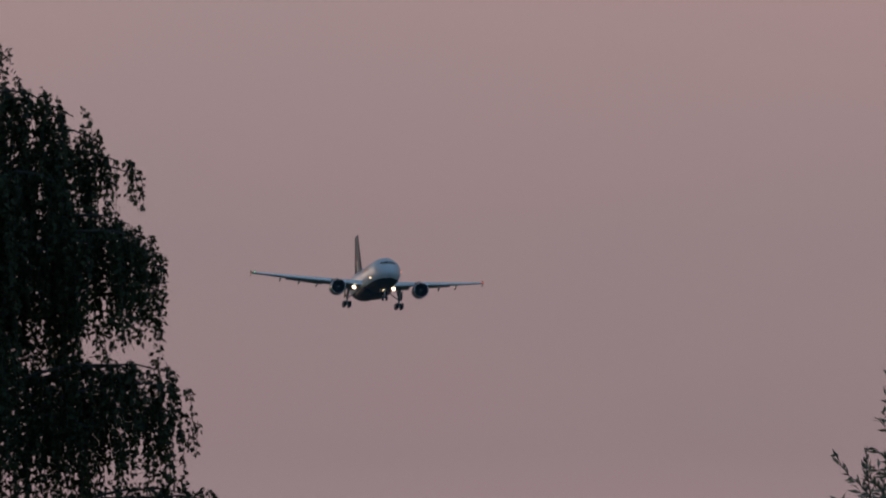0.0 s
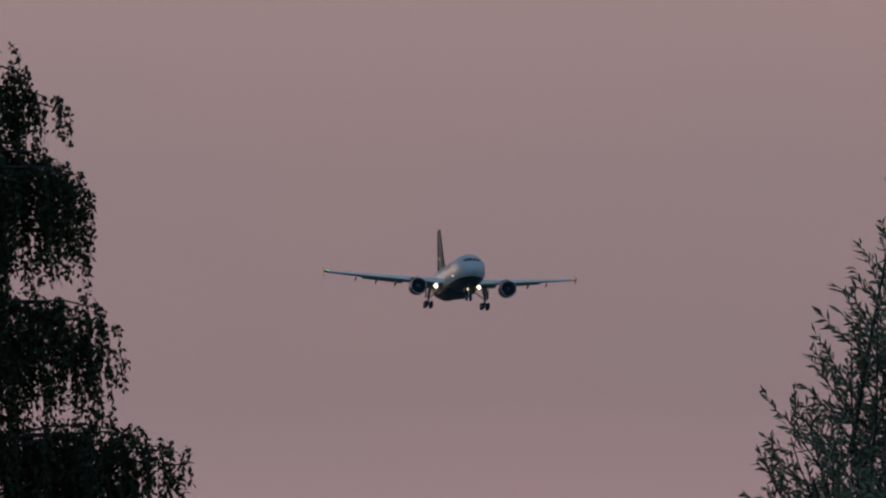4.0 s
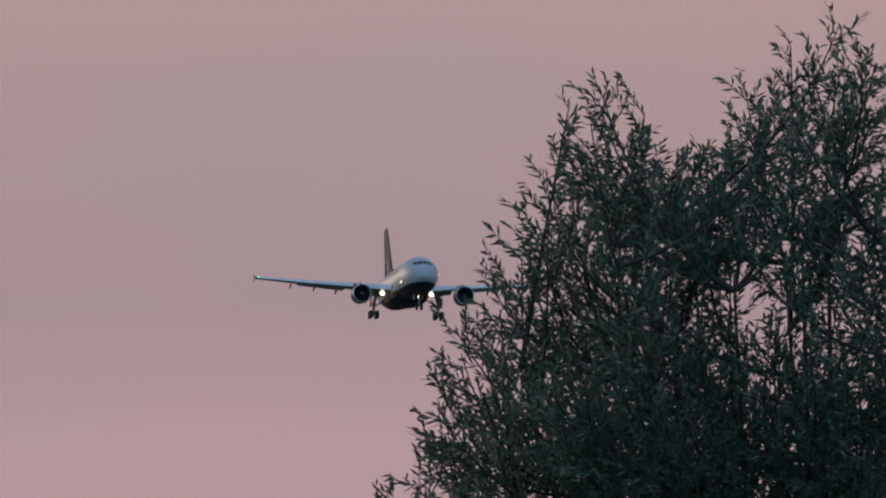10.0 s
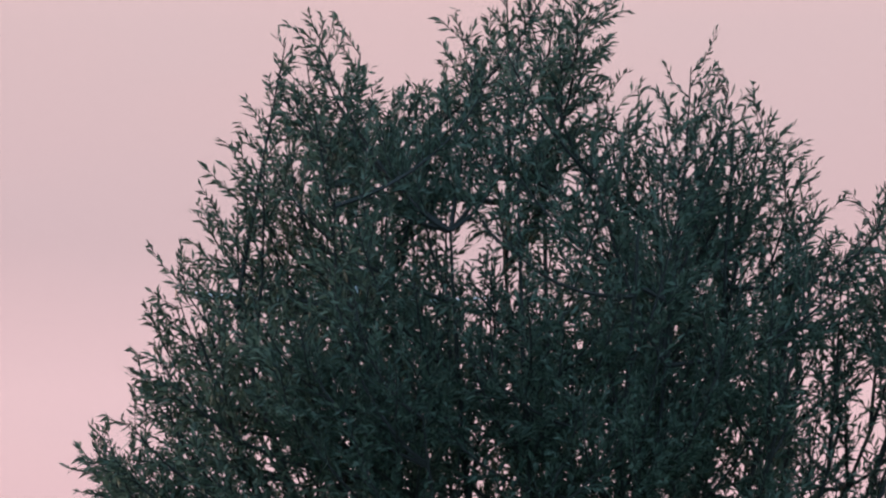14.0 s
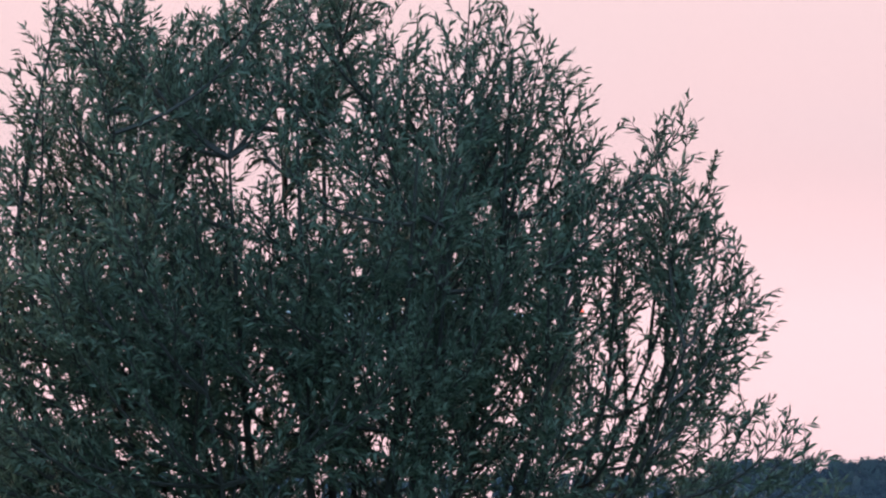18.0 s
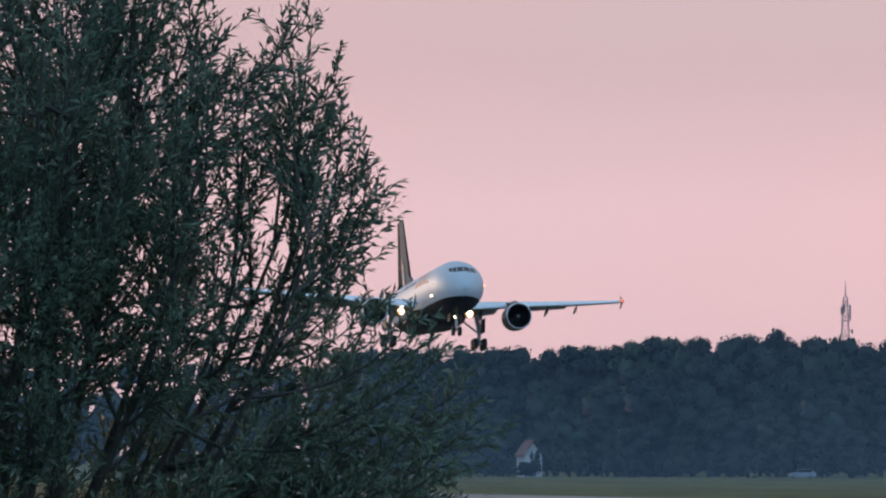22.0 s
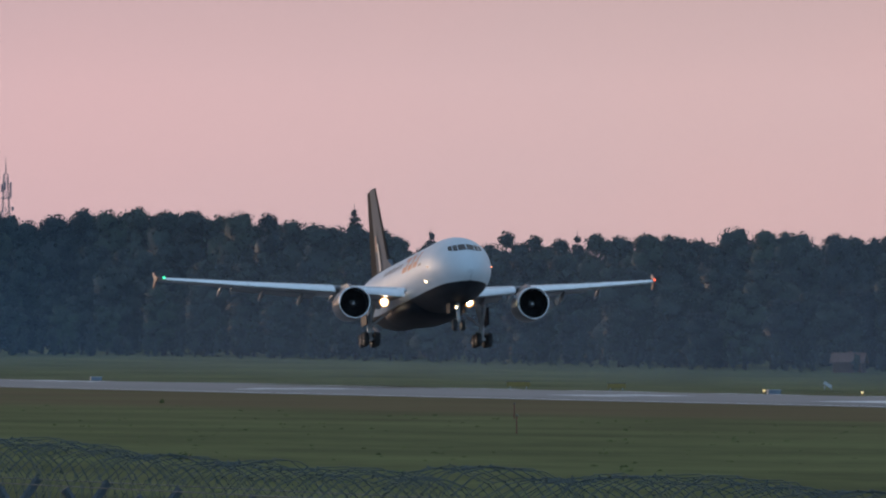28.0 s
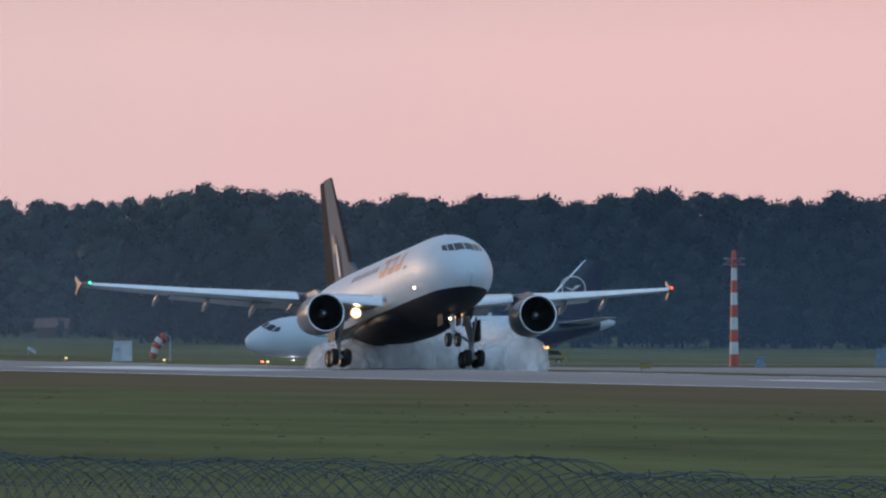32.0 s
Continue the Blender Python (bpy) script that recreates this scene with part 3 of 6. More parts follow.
def haze_mat(name, k):
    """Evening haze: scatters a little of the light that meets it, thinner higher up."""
    m = bpy.data.materials.new(name)
    m.use_nodes = True
    n, l = m.node_tree.nodes, m.node_tree.links
    out = n["Material Output"]
    n.remove(n["Principled BSDF"])
    d, tr, mx = n.new("ShaderNodeBsdfDiffuse"), n.new("ShaderNodeBsdfTransparent"), n.new("ShaderNodeMixShader")
    # the haze's blue veil is put into this sheet colour and its opacity
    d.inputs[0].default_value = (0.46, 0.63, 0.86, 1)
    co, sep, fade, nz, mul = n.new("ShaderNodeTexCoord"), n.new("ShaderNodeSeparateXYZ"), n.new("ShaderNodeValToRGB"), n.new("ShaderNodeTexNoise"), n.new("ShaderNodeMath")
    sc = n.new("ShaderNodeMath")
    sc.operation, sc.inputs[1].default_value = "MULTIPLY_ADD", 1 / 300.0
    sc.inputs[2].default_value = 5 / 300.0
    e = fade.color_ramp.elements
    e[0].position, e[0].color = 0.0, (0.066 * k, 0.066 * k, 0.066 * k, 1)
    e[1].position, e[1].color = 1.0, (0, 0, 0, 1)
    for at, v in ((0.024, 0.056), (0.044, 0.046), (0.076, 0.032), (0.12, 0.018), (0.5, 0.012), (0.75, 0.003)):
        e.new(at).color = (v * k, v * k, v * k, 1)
    nz.inputs["Scale"].default_value, nz.inputs["Detail"].default_value = 0.02, 2.0
    add = n.new("ShaderNodeMath")
    add.operation, add.inputs[1].default_value = "ADD", 0.5
    mul.operation = "MULTIPLY"
    l.new(co.outputs["Object"], sep.inputs[0])
    l.new(co.outputs["Object"], nz.inputs["Vector"])
    l.new(sep.outputs["Z"], sc.inputs[0])
    l.new(sc.outputs[0], fade.inputs[0])
    l.new(nz.outputs["Fac"], add.inputs[0])
    l.new(add.outputs[0], mul.inputs[0])
    l.new(fade.outputs[0], mul.inputs[1])
    l.new(mul.outputs[0], mx.inputs[0])
    l.new(tr.outputs[0], mx.inputs[1])
    l.new(d.outputs[0], mx.inputs[2])
    l.new(mx.outputs[0], out.inputs[0])
    return m


def haze():
    """Blue-tinted translucent sheets stand in for haze over the far side of the airfield."""
    top = thing("evening_haze", Matrix(), "thin bluish evening haze hanging before the wood", "haze")
    top["kind"] = "stuff"
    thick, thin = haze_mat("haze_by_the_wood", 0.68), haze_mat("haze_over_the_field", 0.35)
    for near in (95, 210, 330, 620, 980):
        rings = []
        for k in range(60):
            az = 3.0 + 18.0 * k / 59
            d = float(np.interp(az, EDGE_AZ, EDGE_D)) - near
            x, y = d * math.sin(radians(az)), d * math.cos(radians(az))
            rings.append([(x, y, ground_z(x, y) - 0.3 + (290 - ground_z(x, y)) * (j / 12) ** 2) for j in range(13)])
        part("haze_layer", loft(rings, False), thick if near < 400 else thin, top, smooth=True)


haze()


def conifer(az, d, h, seed):
    x, y, g = far_spot(az, d)
    t = thing("spruce_tree", Matrix.Translation((x, y, g)), "dark spruce rising above the broadleaved wood", "tree", "spruces in the wood")
    part("trunk", tube([(0, 0, -0.3), (0, 0, h * 0.6), (0, 0, h + 0.5)], [0.35, 0.2, 0.03], 6), M["bark"], t)
    rng = np.random.default_rng(seed)
    cs, rs, ks = [], [], []
    k = 0
    z = h * 0.25
    while z < h - 0.4:
        w = min(2.6, (h - z) * 0.42 + 0.08)
        for i in range(5):
            a = rng.uniform(0, 6.28)
            cs.append((math.cos(a) * w * 0.55, math.sin(a) * w * 0.55, z))
            rs.append((w * 0.55, w * 0.55, 0.55))
            ks.append(int(9 + w * 9))
        z += rng.uniform(0.7, 1.2)
    v, f = leaf_cloud(cs, rs, ks, 0.42, seed, 0.4)
    mesh_np("crown", v, f, M["wood_leaf_dark"], t)
    return t


for az, d, up, seed in ((12.02, 2850, 0.300, 1), (12.253, 2830, 0.228, 2), (12.70, 2740, 0.222, 3), (12.30, 2850, 0.188, 4), (9.6, 3000, 0.25, 5)):
    x, y, g = far_spot(az, d)
    conifer(az, d, 7.0 + d * math.tan(radians(up)) - g, seed)


# ---- lattice radio tower beyond the wood ----
def radio_tower():
    x, y, g = far_spot(10.955, 3500)
    h = 7.0 + 3500 * math.tan(radians(0.40)) - g
    t = thing("radio_tower", Matrix.Translation((x, y, g)), "grey steel lattice radio tower with antenna panels and dishes", "tower")
    b, top = 1.75, 0.36
    for sx in (-1, 1):
        for sy in (-1, 1):
            part("leg", tube([(sx * b, sy * b, 0), (sx * top, sy * top, h)], [0.07, 0.05], 5), M["tower_steel"], t)
    n = 12
    for k in range(n):
        z0, z1 = h * k / n, h * (k + 1) / n
        w0, w1 = b + (top - b) * k / n, b + (top - b) * (k + 1) / n
        ms = []
        for (ax, ay, bx, by) in ((-1, -1, 1, -1), (1, -1, 1, 1), (1, 1, -1, 1), (-1, 1, -1, -1)):
            ms.append(tube([(ax * w0, ay * w0, z0), (bx * w1, by * w1, z1)], 0.028, 4))
            ms.append(tube([(bx * w0, by * w0, z0), (ax * w1, ay * w1, z1)], 0.028, 4))
            ms.append(tube([(ax * w1, ay * w1, z1), (bx * w1, by * w1, z1)], 0.03, 4))
        part("bracing", join(*ms), M["tower_steel"], t)
    for z in (h * 0.70, h * 0.86):
        part("platform", box(1.7, 1.7, 0.16, (0, 0, z), 0.05), M["tower_steel"], t)
    part("spire", tube([(0, 0, h), (0, 0, h + 3.2)], [0.12, 0.04], 6), M["tower_steel"], t)
    for k, (a, z) in enumerate(((0.2, h * 0.93), (2.2, h * 0.92), (4.3, h * 0.93), (0.1, h * 0.89), (3.2, h * 0.76), (5.0, h * 0.72), (0.4, h * 0.64), (3.6, h * 0.62), (2.0, h * 0.70))):
        m = Matrix.Translation((math.cos(a) * 0.95, math.sin(a) * 0.95, z)) @ Matrix.Rotation(a, 4, "Z")
        part("antenna_panel", moved(box(0.25, 0.4, 1.5, b=0.05), m), M["tower_steel"], t)
    for a, z in ((-0.6, h * 0.80), (-2.3, h * 0.66), (-1.0, h * 0.60)):
        m = Matrix.Translation((math.cos(a) * 1.15, math.sin(a) * 1.15, z)) @ Matrix.Rotation(a, 4, "Z")
        part("dish", moved(revolve([(0.0, 0.04), (0.08, 0.3), (0.2, 0.48), (0.25, 0.45), (0.14, 0.26), (0.12, 0.04)], "x", 14), m), M["tower_steel"], t)


radio_tower()


# ---- the willow and the birch beside the bank ----
def leaves_on(points, dirs, length, width, rng, curl=0.18):
    """Slender leaves: each two triangles that meet along a bent midrib."""
    p, d = np.array(points), np.array(dirs)
    d /= np.linalg.norm(d, axis=1)[:, None]
    k = len(p)
    s = np.cross(d, rng.normal(size=(k, 3)))
    s /= np.linalg.norm(s, axis=1)[:, None]
    n = np.cross(d, s)
    L = length * (0.65 + 0.6 * rng.random((k, 1)))
    W = width * (0.7 + 0.6 * rng.random((k, 1)))
    mid = p + d * L * 0.45 + n * L * curl * 0.5
    tip = p + d * L - np.array((0, 0, 1)) * L * 0.12
    v = np.stack([p, mid + s * W * 0.5, tip, mid - s * W * 0.5], 1).reshape(-1, 3)
    f = np.arange(len(v)).reshape(-1, 4)
    return v, f


def bend(a, b, out, n=7):
    """A stem from a to b that first leans outward and then rises."""
    a, b = Vector(a), Vector(b)
    mid = a.lerp(b, 0.5) + Vector(out)
    return [(1 - t) ** 2 * a + 2 * t * (1 - t) * mid + t * t * b for t in [i / (n - 1) for i in range(n)]]


TIPS = 570


def willow(x, y, seed):
    rng = np.random.default_rng(seed)
    g = ground_z(x, y)
    az = math.atan2(x, y)
    t = thing("willow_tree", Matrix.Translation((x, y, g)) @ Matrix.Rotation(-az, 4, "Z"),
              "tall bushy willow with many upright shoots and slender grey-green leaves", "tree")
    part("trunk", tube([(0, 0, -0.3), (0.03, 0, 0.5), (0.0, 0.02, 1.1), (0.05, 0, 1.6)], [0.36, 0.30, 0.27, 0.24], 10), M["bark"], t, smooth=True)
    # the leading shoots that make the outline: across, height above the eye's level
    leaders = [(-1.6, 3.42), (-1.4, 3.44), (-1.16, 3.36), (-0.86, 3.05), (-0.57, 3.5), (-0.3, 3.75), (-0.02, 3.85), (0.2, 3.65), (0.42, 3.0), (0.78, 3.25), (1.0, 3.12),
               (1.2, 3.0), (1.4, 2.6), (1.85, 2.42), (2.02, 2.5), (1.62, 2.2), (2.22, 1.85), (2.27, 1.6), (2.4, 1.6), (2.34, 1.78), (2.2, 2.2), (2.06, 2.45), (2.1, 1.2), (1.9, 0.9), (2.1, 1.5),
               (-1.88, 2.5), (-1.72, 2.75), (-2.04, 2.3), (-2.22, 2.02), (-2.36, 1.72), (-2.32, 1.35), (-2.72, 1.02), (-2.55, 0.75), (-2.65, 0.3),
               (2.68, 0.66), (2.8, 0.5), (2.62, 0.72), (2.95, 0.32), (2.86, 0.2), (2.2, 0.3), (3.02, 0.12), (2.9, -0.15), (2.6, -0.1), (2.75, -0.5), (-2.6, -0.2),
               (-1.0, 3.0), (-0.75, 2.85), (-0.66, 3.1), (-0.45, 3.2), (0.34, 2.95), (0.52, 2.75), (0.62, 2.95), (0.9, 2.9), (1.3, 2.55), (1.5, 2.2), (1.7, 2.2), (-1.5, 3.0), (-1.3, 3.1)]
    eye = 7.0 - g
    us = [-3.0, -2.74, -2.57, -2.4, -2.28, -2.06, -1.92, -1.80, -1.72, -1.66, -1.42, -1.19, -1.03, -0.86, -0.73, -0.62, -0.55, -0.26, 0.0, 0.23, 0.27, 0.35, 0.43, 0.53,
          0.66, 0.8, 0.93, 1.05, 1.23, 1.4, 1.5, 1.55, 1.63, 1.73, 1.89, 2.05, 2.11, 2.20, 2.33, 2.43, 2.46, 2.5, 2.68, 2.9, 3.1]
    tops = [0.0, 1.0, 1.24, 1.75, 2.0, 2.3, 2.5, 2.6, 3.0, 3.35, 3.45, 3.4, 3.2, 3.2, 3.05, 2.95, 3.4, 3.65, 3.8, 3.55, 3.2, 3.2, 2.85, 2.95,
            3.2, 3.28, 3.2, 3.06, 2.95, 2.85, 2.55, 2.15, 2.2, 2.5, 2.4, 2.5, 2.1, 1.95, 1.85, 1.55, 1.2, 0.5, 0.65, 0.45, 0.3]
    # main limbs fan out from the trunk
    limbs = []
    for k in range(30):
        a = k * 2.4
        r = 0.3 + 1.75 * math.sqrt((k + 0.5) / 30)
        u, v = r * math.cos(a) * 1.15, r * math.sin(a)
        z = eye - 0.9 + (np.interp(u, us, tops) + 0.9) * rng.uniform(0.5, 0.85)
        pts = bend((rng.uniform(-0.12, 0.12), rng.uniform(-0.12, 0.12), rng.uniform(1.1, 1.6)), (u, v, z), (u * 0.25, v * 0.25, -0.2), 12)
        limbs.append(pts)
    tips = [(u, rng.uniform(-0.5, 0.5), eye + h - 0.08, 1.0) for u, h in leaders]
    # further shoots go where the crown is still thin, up to its outline; low on one side it stays open
    cover = np.zeros((36, 32))

    def cell(u, h):
        return min(35, max(0, int((u + 3.4) / 0.19))), min(31, max(0, int((h + 1.8) / 0.19)))

    def shade(u, h, amount):
        for k in range(6):
            cover[cell(u * (1 - 0.05 * k), h - 0.17 * k)] += amount * (1.0 - 0.1 * k)

    for u, v, z, w in tips:
        shade(u, z - eye, 1.0)
    while len(tips) < TIPS:
        best = None
        for k in range(14):
            u, v = rng.uniform(-2.7, 2.9), rng.uniform(-2.2, 2.2)
            top = np.interp(u, us, tops) - 0.12
            deep = math.sqrt(max(0.05, 1 - (v / 2.5) ** 2))
            h = -1.3 + (top + 1.3) * rng.random() * (0.35 + 0.65 * deep)
            here = sum(cover[cell(u * (1 - 0.05 * j), h - 0.17 * j)] for j in range(4))
            here /= 0.3 if (u > 1.35 and 0.1 < h < 1.8) else 0.75 if h < 0.5 else 1.3 if h < 1.0 else 2.1 if (h < 2.0 and abs(u) < 1.7) else 1.0
            if best is None or here < best[0]:
                best = (here, u, v, h)
        _, u, v, h = best
        shade(u, h, 1.0)
        tips.append((u, v, eye + h, rng.uniform(0.75, 1.0)))
    tw, lp, ld = [], [], []
    for pts in limbs:
        tw.append(tube(pts, [0.036 * (1 - 0.85 * i / 11) + 0.003 for i in range(12)], 6, False))
    for u, v, z, w in tips:
        tip = Vector((u, v, z))
        # the branch leaves the limb that lies best below its tip
        near = sorted((p for l in limbs for p in l), key=lambda p: abs((tip - p).length - 1.1) + 2.2 * max(0, p.z - z + 0.5) + 0.3 * max(0, math.hypot(p.x, p.y) - math.hypot(u, v)))
        a = near[int(rng.integers(0, 5))]
        pts = bend(a, tip, ((u - a.x) * 0.22 + rng.normal() * 0.06, (v - a.y) * 0.22, -0.22 + rng.normal() * 0.05), 9)
        L = sum((pts[i + 1] - pts[i]).length for i in range(8))
        r0 = 0.006 + 0.006 * L
        tw.append(tube(pts, [r0 * (1 - 0.85 * i / 8) + 0.001 for i in range(9)], 4, False))
        n = int(L * 17 * w)
        for k in range(n):
            f = 0.12 + 0.88 * (k + rng.random()) / n
            i = min(7, int(f * 8))
            p = pts[i].lerp(pts[i + 1], min(1, f * 8 - i))
            d = (pts[i + 1] - pts[i]).normalized()
            side = Vector(rng.normal(size=3))
            side = (side - d * side.dot(d)).normalized()
            q = (d * 0.6 + side * rng.uniform(0.5, 1.0) + Vector((u * 0.08, v * 0.08, 0.2))).normalized()
            sl = rng.uniform(0.14, 0.5) * (1.15 - 0.6 * f)
            e = p + q * sl * 0.55
            e2 = e + (q * 0.85 + Vector((0, 0, 0.22)) + Vector(rng.normal(size=3) * 0.15)).normalized() * sl * 0.5
            tw.append(tube([p, e, e2], [0.0035, 0.0025, 0.0012], 3, False))
            m = max(3, int(sl / 0.0165))
            for j in range(m):
                s = (j + 0.5) / m
                b = p.lerp(e, s * 2) if s < 0.5 else e.lerp(e2, s * 2 - 1)
                o = Vector(rng.normal(size=3)).normalized()
                lp.append(b)
                ld.append(q * 0.8 + o * 0.62 + Vector((0, 0, 0.12)))
    lv, lf = leaves_on([tuple(p) for p in lp], [tuple(d) for d in ld], 0.080, 0.0180, rng)
    sv, sf = join(*tw)
    part("branchwork", (sv, sf), M["bark"], t, "brown stems and twigs")["kind"] = "stuff"
    mesh_np("foliage", lv, lf, M["willow_leaf"], t, "slender grey-green leaves")["kind"] = "stuff"
    return t


willow(110 * math.sin(0.1441), 110 * math.cos(0.1441), 5)


def birch(x, y, seed):
    rng = np.random.default_rng(seed)
    g = ground_z(x, y)
    az = math.atan2(x, y)
    t = thing("birch_tree", Matrix.Translation((x, y, g)) @ Matrix.Rotation(-az, 4, "Z"), "weeping birch with long hanging twigs, almost black against the sky", "tree")
    eye = 7.0 - g
    trunk = [(0.05 * math.sin(k), 0.05 * math.cos(2 * k), -0.3 + (eye + 6.3) * k / 9) for k in range(10)]
    part("trunk", tube(trunk, [0.24 * (1 - k / 9.6) + 0.01 for k in range(10)], 9), M["birch_bark"], t, smooth=True)
    # arching limbs: across, towards, height of the arch over the eye's level, length of the hanging twigs
    limbs = [(1.12, 0.0, 5.85, 0.2), (1.2, 0.2, 5.55, 0.8), (1.42, -0.2, 5.5, 0.9), (1.6, -0.1, 5.42, 0.8), (1.78, 0.1, 5.25, 0.7), (1.92, 0.1, 5.1, 0.45), (2.06, 0.2, 5.0, 0.32), (1.5, 0.5, 5.1, 1.3),
             (1.5, -0.3, 4.9, 1.2), (1.7, 0.2, 4.85, 0.9), (1.55, 0.3, 4.3, 1.2), (1.6, 0.0, 4.0, 1.2),
             (2.02, 0.0, 4.62, 0.85), (2.16, 0.2, 4.52, 0.85), (2.26, 0.0, 4.4, 0.8), (1.95, 0.3, 4.62, 0.75), (2.1, -0.3, 4.5, 0.95), (1.72, 0.1, 4.65, 1.3), (2.2, 0.3, 4.3, 0.7),
             (2.3, 0.1, 3.52, 0.75), (2.4, -0.1, 3.38, 0.8), (2.46, 0.1, 3.2, 0.6), (2.18, 0.2, 3.5, 0.8), (2.05, -0.3, 3.5, 0.9), (1.8, 0.2, 3.3, 1.2), (2.3, 0.3, 3.3, 0.75), (1.7, -0.2, 3.1, 1.3),
             (2.5, 0.1, 2.6, 0.6), (2.92, 0.0, 2.44, 0.65), (2.45, 0.2, 2.5, 1.0), (2.3, -0.3, 2.52, 1.1), (2.8, 0.2, 2.48, 0.7), (2.96, -0.2, 2.34, 0.55), (2.66, -0.2, 2.55, 0.9), (2.5, 0.3, 2.4, 1.2),
             (2.65, 0.3, 2.2, 1.2), (2.8, 0.1, 2.0, 0.9), (2.2, 0.0, 2.5, 1.0), (2.2, 0.4, 2.4, 1.3), (2.6, 0.0, 1.6, 1.2)]
    for k in range(110):
        h = rng.uniform(-1.5, 6.2)
        reach = (2.55 - 0.24 * max(0, h - 1.5)) * rng.uniform(0.35, 0.98)
        a = rng.uniform(0, 6.283)
        reach = min(reach, 1.25) if math.cos(a) > 0.3 else reach
        h = min(h, 5.1) if math.cos(a) > 0 else h
        limbs.append((reach * math.cos(a), reach * math.sin(a), h - 0.2, rng.uniform(0.8, 1.6)))
    tw, lp, ld = [], [], []
    for u, v, h, hang in limbs:
        r = math.hypot(u, v)
        z0 = eye + h - 0.25 * r - 0.5
        pts = bend((0, 0, z0), (u, v, eye + h - 0.18), (u * 0.18, v * 0.18, 0.75), 8)
        tw.append(tube(pts, [0.028 * (1 - 0.85 * i / 7) for i in range(8)], 5, False))
        n = 28
        for k in range(n):
            f = 0.3 + 0.7 * ((k + rng.random()) / n) ** 0.75
            i = min(6, int(f * 7))
            p = pts[i].lerp(pts[i + 1], min(1, f * 7 - i)) + Vector(rng.normal(size=3) * 0.05)
            L = hang * rng.uniform(0.4, 1.0)
            o = Vector((u / (r + 0.1), v / (r + 0.1), 0)) * 0.08 + Vector(rng.normal(size=3) * 0.09)
            e1 = p + o * 0.5 * L + Vector((0, 0, -0.18 * L))
            e2 = p + o * 0.8 * L + Vector((0, 0, -0.6 * L))
            e3 = p + o * 0.85 * L + Vector((0, 0, -L))
            tw.append(tube([p, e1, e2, e3], [0.004, 0.003, 0.002, 0.001], 3, False))
            m = int(L / 0.0135)
            for j in range(m):
                s = 3 * (j + rng.random()) / m
                b = [p, e1, e2, e3][int(s)].lerp([p, e1, e2, e3][int(s) + 1], s - int(s)) if s < 3 else e3
                lp.append(b + Vector(rng.normal(size=3) * 0.012))
                ld.append(Vector(rng.normal(size=3)) * 0.7 + Vector((0, 0, -0.75)))
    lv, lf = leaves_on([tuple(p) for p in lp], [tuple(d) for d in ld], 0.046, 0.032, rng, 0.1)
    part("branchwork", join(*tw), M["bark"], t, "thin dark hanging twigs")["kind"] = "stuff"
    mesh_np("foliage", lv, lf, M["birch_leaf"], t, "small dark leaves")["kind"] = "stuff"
    return t


birch(140 * math.sin(0.0703), 140 * math.cos(0.0703), 8)


# ---- aircraft: nose towards -y, starboard towards -x, origin on the ground below the main wheels ----
class Hull:
    """A fuselage given by stations: metres behind the nose, height of the centre, half width, half height."""

    def __init__(self, stations, gear, nose=1.0):
        self.s, self.gear, self.nose = stations, gear, nose

    def at(self, s):
        a = [q[0] for q in self.s]
        return [float(np.interp(s, a, [q[i] for q in self.s])) for i in (1, 2, 3)]

    def point(self, s, angle, off=0.0):
        """angle: degrees from the top, positive to starboard."""
        zc, w, h = self.at(s)
        t = radians(angle)
        y = s if s > 14 else 14 - (14 - s) * self.nose
        return (-(w + off) * math.sin(t), y - self.gear, zc + (h + off) * math.cos(t))

    def skin(self, s0, s1, a0, a1, off=0.0, n=10, ds=0.5):
        """A sheet of the hull between two stations and two angles."""
        cuts = sorted({s0, s1} | {q[0] for q in self.s if s0 < q[0] < s1} | set(np.arange(s0, s1, ds).tolist()))
        rings = [[self.point(s, a0 + (a1 - a0) * k / n, off) for k in range(n + 1)] for s in cuts]
        return loft(rings, False)

    def patch(self, corners, off=0.012, n=3):
        """A four-cornered panel lying on the hull; corners (station, angle)."""
        (a, b, c, d) = corners
        rings = []
        for i in range(n + 1):
            u = i / n
            row = []
            for j in range(n + 1):
                v = j / n
                s = (a[0] * (1 - u) + b[0] * u) * (1 - v) + (d[0] * (1 - u) + c[0] * u) * v
                g = (a[1] * (1 - u) + b[1] * u) * (1 - v) + (d[1] * (1 - u) + c[1] * u) * v
                row.append(self.point(s, g, off))
            rings.append(row)
        return loft(rings, False)


def smooth_stations(rows, step=0.4):
    """Stations between the given ones, along a smooth curve."""
    out = []
    for i in range(len(rows) - 1):
        p0, p1, p2, p3 = rows[max(0, i - 1)], rows[i], rows[i + 1], rows[min(len(rows) - 1, i + 2)]
        n = max(2, int((p2[0] - p1[0]) / step)) if p2[0] - p1[0] < 6 else 3
        for k in range(n):
            t = k / n
            row = [p1[0] + (p2[0] - p1[0]) * t]
            for j in (1, 2, 3):
                m1 = (p2[j] - p0[j]) / max(1e-6, p2[0] - p0[0]) * (p2[0] - p1[0])
                m2 = (p3[j] - p1[j]) / max(1e-6, p3[0] - p1[0]) * (p2[0] - p1[0])
                h = (2 * t ** 3 - 3 * t ** 2 + 1, t ** 3 - 2 * t ** 2 + t, -2 * t ** 3 + 3 * t ** 2, t ** 3 - t ** 2)
                row.append(h[0] * p1[j] + h[1] * m1 + h[2] * p2[j] + h[3] * m2)
            out.append(tuple(row))
    out.append(tuple(rows[-1]))
    return out


